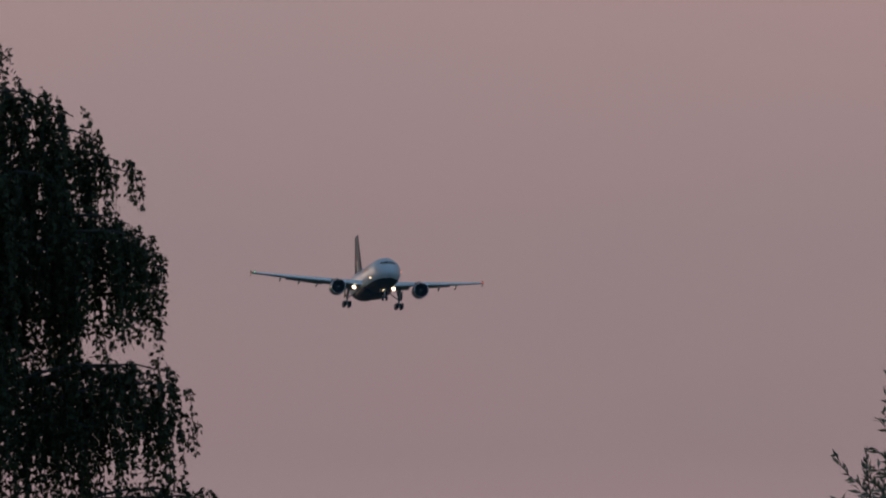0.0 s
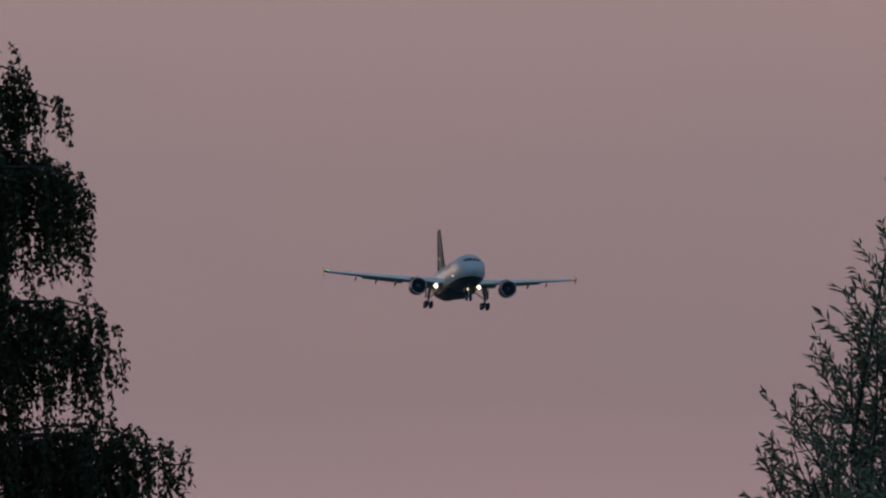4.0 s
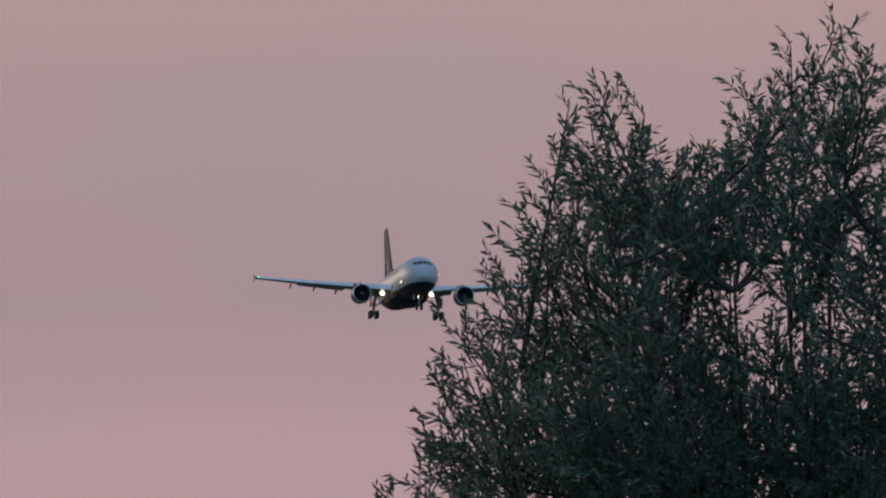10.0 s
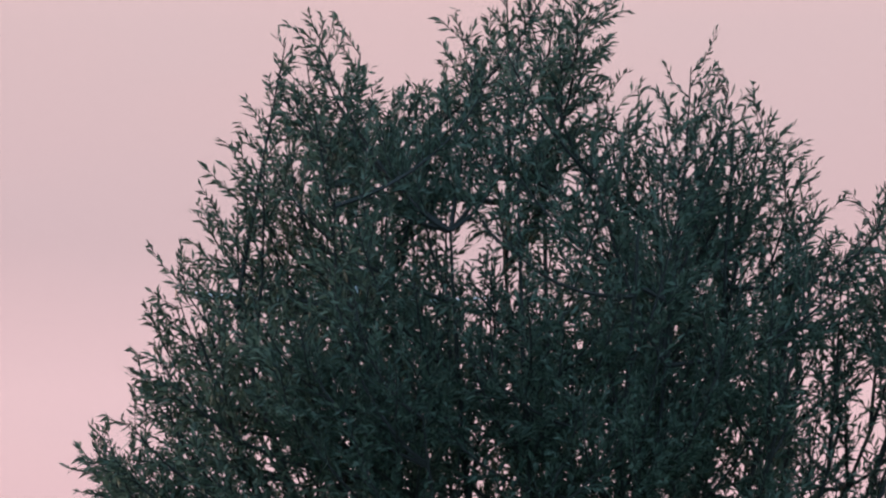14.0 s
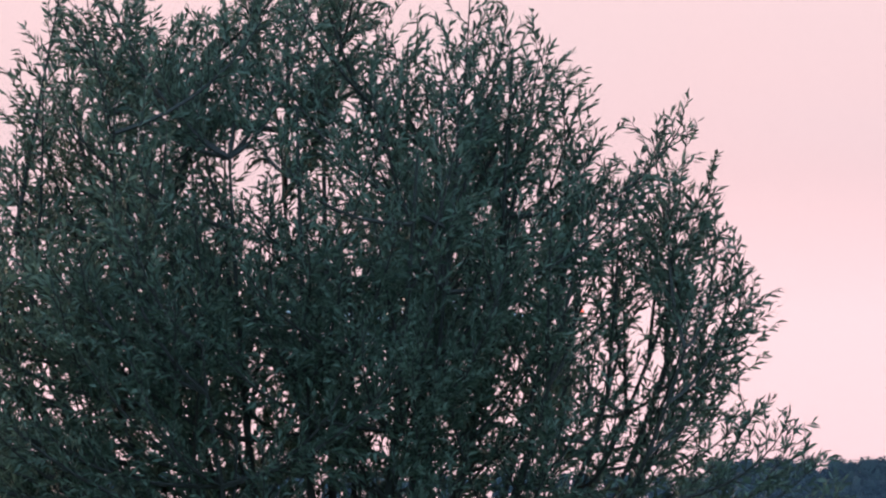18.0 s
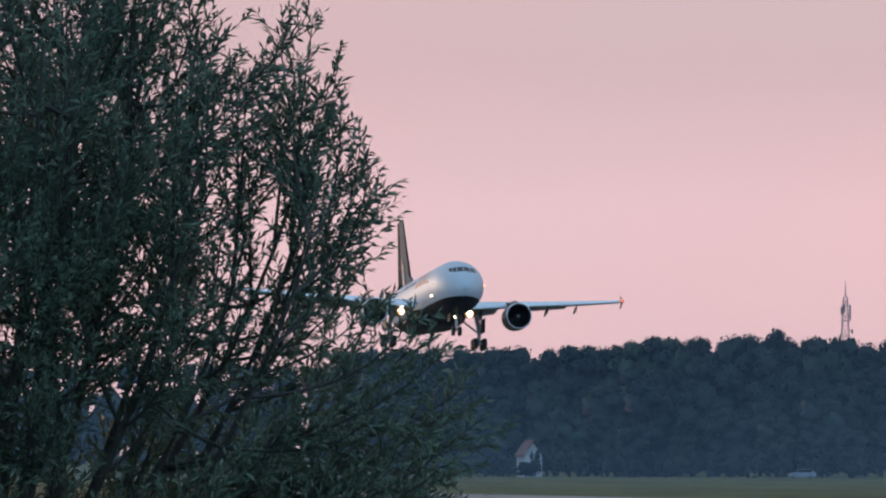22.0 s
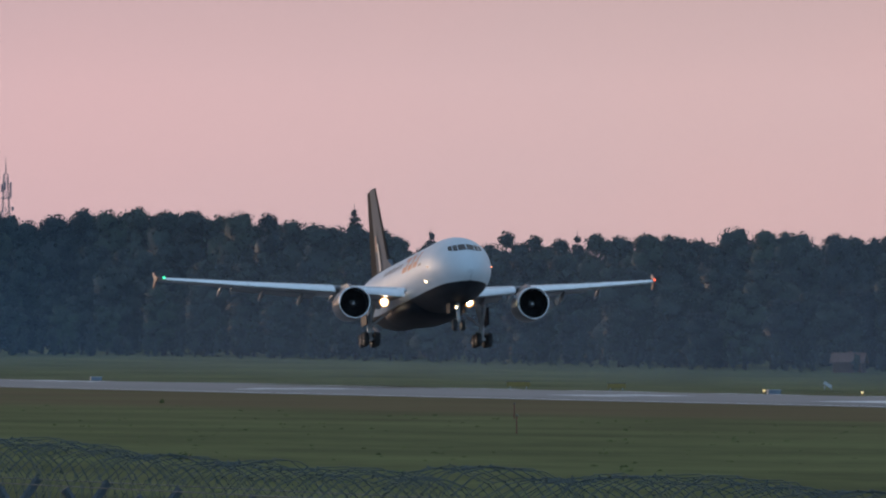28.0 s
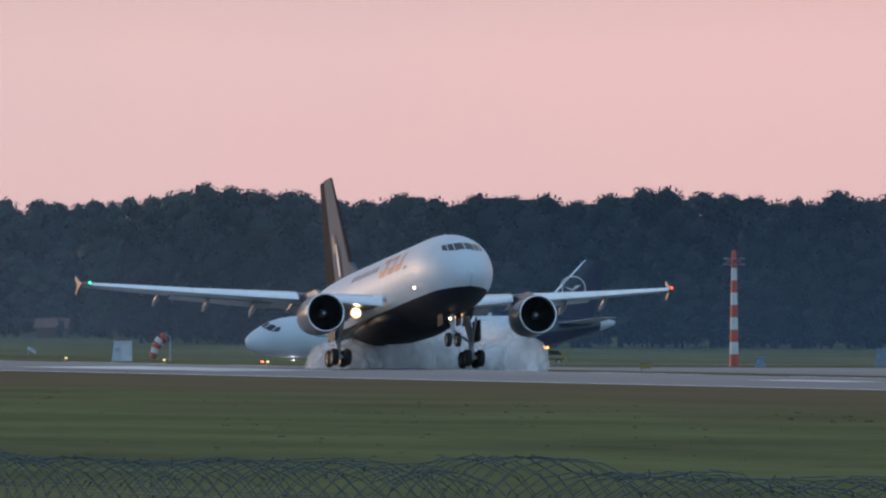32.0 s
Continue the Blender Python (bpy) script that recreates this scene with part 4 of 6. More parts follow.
def section(x, y0, chord, z, thick, twist=0.0, vertical=False, lo=0.0, hi=1.0):
    """A closed aerofoil ring between the chord fractions lo and hi."""
    us = [hi + (lo - hi) * (0.5 - 0.5 * math.cos(math.pi * k / 8)) for k in range(9)]
    def t(u):
        return thick * chord * 5 * (0.2969 * math.sqrt(max(u, 0)) - 0.126 * u - 0.3516 * u * u + 0.2843 * u ** 3 - 0.1015 * u ** 4)
    ring = [(u, t(u) * 0.62) for u in us] + [(u, -t(u) * 0.42) for u in reversed(us[1:-1])]
    if lo > 0:
        ring = [(u, t(u) * 0.62) for u in us] + [(u, -t(u) * 0.42) for u in reversed(us)]
    out = []
    for u, h in ring:
        if vertical:
            out.append((x + h * 1.05, y0 + u * chord, z))
        else:
            out.append((x, y0 + u * chord, z + h - (u - 0.3) * chord * math.sin(radians(twist))))
    return out


def wing_at(plan, x):
    xs = [p[0] for p in plan]
    return [float(np.interp(x, xs, [p[i] for p in plan])) for i in (1, 2, 3, 4)]


def surface(plan, side, lo=0.0, hi=1.0, x0=None, x1=None, gear=0.0, drop=0.0, turn=0.0, n=8, back=0.0, rear=False):
    """A stretch of a wing between two span stations and two chord fractions, turned down by turn about its front."""
    x0, x1 = plan[0][0] if x0 is None else x0, plan[-1][0] if x1 is None else x1
    cuts = sorted({x0, x1} | {p[0] for p in plan if x0 < p[0] < x1})
    rings = []
    for x in cuts:
        le, ch, z, th = wing_at(plan, x)
        ring = section(-side * x, le - gear, ch, z, th, 0, False, lo, hi)
        hinge = Vector((0, le - gear + ch * (hi if rear else lo), z))
        if turn or drop or back:
            c, s = math.cos(radians(turn)), math.sin(radians(turn))
            new_ring = []
            for px, py, pz in ring:
                dy, dz = py - hinge.y, pz - hinge.z
                new_ring.append((px, hinge.y + dy * c + dz * s + back, hinge.z - dy * s + dz * c - drop))
            ring = new_ring
        rings.append(ring if side < 0 else ring[::-1])
    return loft(rings, True, True, True)


def slat(plan, side, x0, x1, gear):
    """A drooped slat: a curved shell ahead of the wing, its rear edge flush with the wing's upper side."""
    prof = [(0.15, 0.037), (0.09, 0.034), (0.03, 0.019), (-0.02, -0.012), (-0.045, -0.042), (-0.046, -0.060), (-0.036, -0.058), (-0.01, -0.020), (0.04, 0.006), (0.14, 0.030)]
    rings = []
    for x in sorted({x0, x1} | {p[0] for p in plan if x0 < p[0] < x1}):
        le, ch, z, th = wing_at(plan, x)
        ring = [(-side * x, le - gear + u * ch, z + h * ch) for u, h in prof]
        rings.append(ring if side < 0 else ring[::-1])
    return loft(rings, True, True, True)


def wheel(parent, place, r, w, name="wheel"):
    """A wheel with a tyre and a rim, its axle along x."""
    k = part(name, moved(revolve([(-w * 0.36, r * 0.5), (-w * 0.30, r * 0.12), (w * 0.30, r * 0.12), (w * 0.36, r * 0.5)], "x", 16), Matrix()), M["dark_metal"], parent)
    k.matrix_basis = Matrix.Translation(place)
    prof = [(-w * 0.36, r * 0.52), (-w * 0.5, r * 0.68), (-w * 0.48, r * 0.86), (-w * 0.34, r * 0.97), (0, r), (w * 0.34, r * 0.97), (w * 0.48, r * 0.86), (w * 0.5, r * 0.68),
            (w * 0.36, r * 0.52)]
    part("tyre", revolve(prof, "x", 20), M["rubber"], k, "black rubber tyre", smooth=True)
    return k


def lens(parent, place, r, material, name="landing_light", label=""):
    """A lamp whose glass faces forward, in a dark cup."""
    o = part(name, revolve([(-r * 0.42, 0.01), (-r * 0.36, r * 0.55), (-r * 0.16, r * 0.9), (0.0, r)], "y", 16, place), material, parent, label, smooth=True)
    cup = revolve([(-r * 1.3, r * 1.10), (-r * 1.3, r * 1.17), (r * 0.5, r * 1.0), (r * 1.1, r * 0.6), (r * 1.3, 0.02), (r * 0.1, 0.02), (0.0, r)], "y", 16, place)
    if parent.parent is None or parent.parent.parent is None:
        part("lamp_cup", cup, M["dark_metal"], parent, smooth=True)
        if material is M["lamp"]:
            # a glowing orange ring imitates the glare round a bright lamp
            ring = revolve([(-r * 0.75, r * 1.12), (-r * 0.5, r * 1.5), (-r * 0.45, r * 1.5), (-r * 0.7, r * 1.10)], "y", 20, place)
            part("glare_ring", ring, M["lamp_glare"], parent, "orange glowing ring imitating the lamp's glare", smooth=True)
    return o


def engine(parent, x, s_in, z, R, length, gear, cowl, core=True, pylon_top=None):
    """A nacelle with lip, fan, spinner, core nozzle and pylon."""
    y = s_in - gear
    prof = [(0.55, R * 0.80), (0.22, R * 0.84), (0.05, R * 0.89), (0.0, R * 0.925), (0.05, R * 0.955), (0.12, R * 0.972)]
    e = part("engine", revolve([(0.12, R * 0.972), (0.25, R * 0.985), (0.8, R), (length * 0.4, R), (length * 0.62, R * 0.96), (length * 0.8, R * 0.84), (length * 0.8, R * 0.80), (length * 0.5, R * 0.86)],
                               "y", 32, (x, y, z)), cowl, parent, smooth=True)
    part("intake_lip", revolve(prof, "y", 32, (x, y, z)), M["metal"], e, "bright bare-metal intake lip", smooth=True)
    part("intake_duct", revolve([(0.55, R * 0.80), (1.0, R * 0.81), (1.3, R * 0.81)], "y", 32, (x, y, z)), M["fan"], e, smooth=True)
    blades = []
    nb = 24
    for k in range(nb):
        a0 = 2 * math.pi * k / nb
        vs = []
        for rr, tw in ((R * 0.22, 0.10), (R * 0.5, 0.13), (R * 0.805, 0.16)):
            for da, dy in ((-tw * 0.75, 0.92), (tw * 0.75, 1.12)):
                vs.append((x + rr * math.cos(a0 + da), y + dy, z + rr * math.sin(a0 + da)))
        blades.append((vs, [(0, 1, 3, 2), (2, 3, 5, 4)]))
    for b in blades:
        part("fan_blade", b, M["fan"], e)
    part("fan_backing", revolve([(1.28, R * 0.81), (1.29, 0.02)], "y", 24, (x, y, z)), M["fan"], e)
    part("spinner", revolve([(0.55, 0.015), (0.62, R * 0.07), (0.8, R * 0.16), (1.05, R * 0.23)], "y", 18, (x, y, z)), M["dark_metal"], e, smooth=True)
    part("spinner_mark", revolve([(0.53, 0.01), (0.56, R * 0.06), (0.63, R * 0.085)], "y", 12, (x, y, z)), M["gear_grey"], e, "pale tip of the spinner", smooth=True)
    part("core_nozzle", revolve([(length * 0.5, R * 0.66), (length * 0.85, R * 0.6), (length * 1.02, R * 0.42), (length * 1.02, R * 0.38), (length * 0.8, R * 0.3)], "y", 24, (x, y, z)), M["dark_metal"], e, smooth=True)
    part("exhaust_cone", revolve([(length * 0.8, R * 0.3), (length * 1.05, R * 0.22), (length * 1.2, 0.02)], "y", 16, (x, y, z)), M["dark_metal"], e, smooth=True)
    if pylon_top:
        zt, y1 = pylon_top
        ring0 = [(x - 0.16, y + 0.9, z + R * 0.9), (x + 0.16, y + 0.9, z + R * 0.9), (x + 0.2, y + length * 1.05, z + R * 0.5), (x - 0.2, y + length * 1.05, z + R * 0.5)]
        ring1 = [(x - 0.14, y + length * 0.55, zt), (x + 0.14, y + length * 0.55, zt), (x + 0.2, y1, zt), (x - 0.2, y1, zt)]
        part("pylon", loft([ring0, ring1], True, True, True), cowl, e)
    return e


def flap_fairing(parent, x, y, z, length, material):
    r = length * 0.085
    body = revolve([(0, 0.02), (length * 0.15, r * 0.7), (length * 0.4, r), (length * 0.75, r * 0.75), (length, 0.03)], "y", 10)
    m = Matrix.Translation((x, y, z)) @ Matrix.Rotation(radians(-15), 4, "X") @ Matrix.Diagonal((0.75, 1, 1.25, 1))
    return part("flap_fairing", moved(body, m), material, parent, smooth=True)


LIGHT_MID = (0.0, -1.7, 3.72)


def build_freighter():
    G = 21.8
    t = thing("cargo_airliner", Matrix.Translation((332, 1270, 0)),
              "white twin-engined cargo airliner with black belly, landing, wheels down", "aircraft")
    hull = Hull(smooth_stations([(0.0, 4.57, 0.03, 0.03), (0.25, 4.58, 0.62, 0.60), (0.8, 4.62, 1.12, 1.10), (1.7, 4.72, 1.64, 1.62), (3.0, 4.88, 2.15, 2.16), (4.6, 5.02, 2.55, 2.55),
                                 (6.5, 5.09, 2.76, 2.77), (8.5, 5.12, 2.82, 2.82), (14, 5.12, 2.82, 2.82), (24, 5.12, 2.82, 2.82), (29, 5.12, 2.82, 2.82), (33, 5.26, 2.66, 2.66), (37, 5.67, 2.22, 2.22), (41, 6.17, 1.6, 1.62),
                                 (44.5, 6.57, 0.95, 0.98), (46.3, 6.74, 0.45, 0.5), (46.66, 6.77, 0.12, 0.15)]), G, 0.94)
    CUT = 125
    # under the nose the black ends in a rounded point
    chin = [0.1 * k for k in range(1, 31)]
    level = hull.at(3.0)[0] + hull.at(3.0)[2] * math.cos(radians(CUT))
    cuts = []
    for s in chin:
        zc, w, h = hull.at(s)
        cuts.append(max(CUT, math.degrees(math.acos(max(-0.9999, min(1.0, (level + 0.05 * (1 - s / 3) - zc) / h))))))
    cap = hull.skin(0, 0.1, 0, 360, 0, 40, 0.05)
    front_up = loft([[hull.point(s, -a + 2 * a * j / 40) for j in range(41)] for s, a in zip(chin, cuts)], False)
    front_low = loft([[hull.point(s, a + (360 - 2 * a) * j / 22) for j in range(23)] for s, a in zip(chin, cuts)], False)
    part("fuselage", join(cap, front_up, hull.skin(3.0, 46.66, -CUT, CUT, 0, 40)), M["white"], t, "white upper fuselage", smooth=True)
    part("belly", join(front_low, hull.skin(3.0, 46.66, CUT, 360 - CUT, 0, 22)), M["belly"], t, "black lower fuselage", smooth=True)
    fair = Hull(smooth_stations([(13.5, 3.3, 0.4, 0.3), (15.0, 3.0, 2.1, 0.9), (17.5, 2.9, 2.75, 1.05), (22, 2.9, 2.8, 1.05), (25.5, 3.0, 2.4, 0.9), (28.5, 3.3, 0.6, 0.3)]), G)
    part("wing_fairing", fair.skin(13.5, 28.5, 0, 360, 0, 32), M["belly"], t, smooth=True)
    # cockpit windows, the same on both sides
    for s in (1, -1):
        for q in (((1.76, 1.2), (1.83, 23), (2.82, 18), (2.74, 1.2)), ((1.89, 25), (2.2, 35), (3.06, 28), (2.84, 19.8)), ((2.27, 36.8), (2.75, 43.5), (3.4, 36), (3.11, 29.6))):
            part("cockpit_window", hull.patch([(a, s * b) for a, b in q], 0.014, 4), M["glass"], t, "dark cockpit window")
        for s0 in (6.3, 39.5):
            part("door", hull.patch([(s0, s * 60), (s0 + 1.05, s * 60), (s0 + 1.05, s * 98), (s0, s * 98)], 0.01, 4), M["white"], t)
        part("registration_bar", hull.patch([(5.2, s * 84), (6.0, s * 84), (6.0, s * 87), (5.2, s * 87)], 0.012), M["grey_text"], t)
        part("vent_bar", hull.patch([(8.1, s * 74), (9.3, s * 74), (9.3, s * 79), (8.1, s * 79)], 0.012), M["grey_text"], t)
        # livery letters on the upper side, as plain shapes
        for k, s0 in enumerate((10.2, 12.6, 15.0)):
            part("orange_mark", hull.patch([(s0, s * 48), (s0 + 0.7, s * 46), (s0 + 0.55, s * 78), (s0 - 0.15, s * 76)], 0.012, 5), M["orange"], t, "orange livery letter shape")
            part("orange_mark", hull.patch([(s0 + 0.6, s * 66), (s0 + 1.9, s * 66), (s0 + 1.75, s * 77), (s0 + 0.5, s * 77)], 0.012, 5), M["orange"], t, "orange livery letter shape")
            if k:
                part("orange_mark", hull.patch([(s0 + 0.75, s * 46), (s0 + 1.95, s * 46), (s0 + 1.9, s * 54), (s0 + 0.7, s * 54)], 0.012, 5), M["orange"], t, "orange livery letter shape")
        for k in range(7):
            s0 = 18.3 + k * 1.15
            part("grey_mark", hull.patch([(s0, s * 53), (s0 + 0.6, s * 53), (s0 + 0.55, s * 63), (s0 - 0.05, s * 63)], 0.012, 4), M["grey_text"], t, "dark livery letter shape")
    part("cargo_door", hull.patch([(9.2, -38), (12.8, -38), (12.8, -88), (9.2, -88)], 0.012, 8), M["white"], t)
    # wings: across, leading edge station, chord, height, thickness
    plan = [(2.3, 14.9, 10.2, 4.2, 0.13), (7.9, 18.6, 6.9, 4.85, 0.12), (14.5, 23.0, 4.6, 5.6, 0.11), (21.3, 27.5, 2.45, 6.45, 0.105)]
    for side, nm in ((1, "starboard_wing"), (-1, "port_wing")):
        w = part("wing", surface(plan, side, 0.13, 0.78, gear=G), M["wing_grey"], t, "grey swept wing", smooth=False)
        for x0, x1 in ((2.9, 7.2), (8.1, 14.6), (14.64, 20.9)):
            part("slat", slat(plan, side, x0, x1, G), M["slat"], w, "pale slat, lowered")
        part("root_leading_edge", surface(plan, side, 0.0, 0.14, 2.3, 3.38, G), M["slat"], w, smooth=True)
        part("leading_edge", surface(plan, side, 0.02, 0.14, 3.38, 21.3, G), M["wing_grey"], w)
        for x0, x1, a in ((2.9, 7.3, 10), (8.6, 15.2, 8)):
            part("flap", surface(plan, side, 0.76, 1.04, x0, x1, G, 0.06, a, back=0.25), M["wing_grey"], w, "lowered flap")
        part("aileron", surface(plan, side, 0.79, 1.0, 15.3, 21.2, G, 0, 4), M["wing_grey"], w)
        for x in (5.4, 9.8, 12.9, 16.2):
            le, ch, z, th = wing_at(plan, x)
            flap_fairing(w, -side * x, le - G + ch * 0.62, z - 0.22, 1.1 + ch * 0.30, M["wing_grey"])
        # wing-tip fence
        x = -side * 21.4
        pts = [(x, 27.9 - G, 6.5), (x, 29.0 - G, 6.78), (x, 29.9 - G, 7.2), (x, 30.1 - G, 7.0), (x, 29.4 - G, 6.5), (x, 30.05 - G, 6.0), (x, 29.85 - G, 5.8), (x, 29.0 - G, 6.22)]
        ring = lambda d: [(p[0] + d, p[1], p[2]) for p in pts]
        part("tip_fence", loft([ring(-0.05), ring(0.05)], True, True, True), M["pale_orange"], w, "dull orange wing-tip fence")
        lens(w, (-side * 21.05, 27.1 - G, 6.42), 0.10, M["nav_green"] if side > 0 else M["nav_red"], "navigation_light", "green navigation light" if side > 0 else "red navigation light")
        lens(w, (-side * 3.64, LIGHT_MID[1], LIGHT_MID[2]), 0.27, M["lamp"], "landing_light", "lit landing light")
        part("lamp_housing", tube([(-side * 3.64, LIGHT_MID[1] + 0.3, LIGHT_MID[2]), (-side * 3.64, LIGHT_MID[1] + 0.7, LIGHT_MID[2] + 0.5)], [0.22, 0.12], 10), M["gear_grey"], w)
        engine(t, -side * 7.6, 12.4, 2.95, 1.40, 4.9, G, M["cowl"], pylon_top=(4.8, 20.0 - G))
    # tail
    fin_plan = [(6.9, 34.2, 9.3, 0, 0.10), (15.65, 41.6, 3.6, 0, 0.10)]
    def fin_part(lo, hi, z0, z1):
        rings = []
        for z in (z0, z1):
            f = (z - 6.9) / (15.65 - 6.9)
            le, ch = 34.2 + (41.6 - 34.2) * f, 9.3 + (3.6 - 9.3) * f
            rings.append(section(0, le - G, ch, z, 0.10, 0, True, lo, hi))
        return loft(rings, True, True, True)
    fin = part("tail_fin", fin_part(0.06, 0.62, 6.9, 15.65), M["taupe"], t, "taupe tail fin")
    part("fin_leading_edge", fin_part(0.0, 0.065, 6.9, 15.65), M["rudder"], fin, "dark leading edge")
    part("rudder", fin_part(0.62, 1.0, 7.3, 15.55), M["rudder"], fin, "dark rudder")
    part("dorsal_fin", loft([[(-0.12, 31.0 - G, 7.6), (0.12, 31.0 - G, 7.6), (0.25, 36 - G, 7.3), (-0.25, 36 - G, 7.3)], [(-0.03, 33.5 - G, 7.85), (0.03, 33.5 - G, 7.85), (0.2, 36 - G, 9.0), (-0.2, 36 - G, 9.0)]], True, True, True), M["taupe"], fin)
    for s in (1, -1):
        for mm, pts in ((M["pale_orange"], ((39.5, 10.0), (40.1, 10.0), (40.4, 11.3), (40.1, 11.4))), (M["signal_white"], ((38.0, 8.2), (38.5, 8.2), (39.5, 10.6), (39.2, 10.7)))):
            part("fin_emblem", ([(-s * 0.33, a - G, b) for a, b in pts], [(0, 1, 2, 3)]), mm, fin, "plain emblem shape")
    tail = [(0.6, 38.6, 5.4, 6.35, 0.10), (8.13, 43.6, 2.5, 7.15, 0.10)]
    for side in (1, -1):
        h = part("tailplane", surface(tail, side, 0, 0.72, gear=G), M["wing_grey"], t)
        part("elevator", surface(tail, side, 0.72, 1.0, gear=G, turn=2), M["wing_grey"], h)
    # undercarriage
    for side in (1, -1):
        x, A = -side * 4.8, -1.2
        leg = part("main_gear", tube([(x * 0.93, A + 0.1, 3.6), (x, A, 1.9), (x, A, 0.65)], [0.26, 0.21, 0.17], 10), M["gear_grey"], t, "grey main gear leg")
        part("brace", tube([(x * 0.55, A + 0.2, 3.3), (x, A + 0.05, 1.7)], 0.10, 8), M["gear_grey"], leg)
        part("drag_link", tube([(x, A - 1.6, 3.4), (x, A - 0.1, 1.5)], 0.09, 8), M["gear_grey"], leg)
        part("bogie_beam", tube([(x, A - 0.85, 0.63), (x, A + 0.85, 0.63)], 0.16, 8), M["gear_grey"], leg)
        part("gear_door", box(0.07, 2.3, 1.5, (x - side * 0.42, A + 0.1, 2.55), 0.02), M["belly"], leg)
        for y in (-0.7, 0.7):
            part("axle", tube([(x - 0.7, A + y, 0.6), (x + 0.7, A + y, 0.6)], 0.09, 8), M["dark_metal"], leg)
            for dx in (-0.47, 0.47):
                wheel(leg, (x + dx, A + y, 0.6), 0.60, 0.46)
    yn = 6.6 - G
    ng = part("nose_gear", tube([(0, yn + 0.25, 2.8), (0, yn, 1.3), (0, yn - 0.05, 0.5)], [0.16, 0.13, 0.10], 10), M["gear_grey"], t, "grey nose gear leg")
    part("drag_strut", tube([(0, yn + 1.6, 2.6), (0, yn, 1.2)], 0.08, 8), M["gear_grey"], ng)
    for dx in (-0.34, 0.34):
        wheel(ng, (dx, yn - 0.05, 0.5), 0.5, 0.36)
        part("gear_door", box(0.05, 1.5, 0.95, (dx * 1.9, yn + 0.9, 2.05), 0.02), M["belly"], ng)
    lens(ng, (-0.22, yn - 0.2, 1.95), 0.10, M["lamp_small"], "taxi_light", "small lit lamp")
    lens(t, (-2.72, 6.6 - G, 4.1), 0.10, M["lamp_small"], "turnoff_light", "small lit lamp on the fuselage side")
    # glowing red-orange disc, added to imitate a glint on the port side
    lens(t, (2.66, 6.0 - G, 5.3), 0.11, M["red_glint"], "side_glint", "small glowing disc imitating a red-orange glint on the fuselage side")
    part("antenna", loft([[(-0.02, 8 - G, 7.8), (0.02, 8 - G, 7.8), (0.02, 8.6 - G, 7.8), (-0.02, 8.6 - G, 7.8)], [(-0.01, 8.3 - G, 8.05), (0.01, 8.3 - G, 8.05), (0.01, 8.6 - G, 8.05), (-0.01, 8.6 - G, 8.05)]], True, True, True), M["white"], t)
    part("beacon", revolve([(0, 0.14), (0.12, 0.13), (0.2, 0.06), (0.22, 0.01)], "z", 12, (0, 18 - G, 7.81)), M["nav_red"], t, "red beacon", smooth=True)
    return t


freighter = build_freighter()


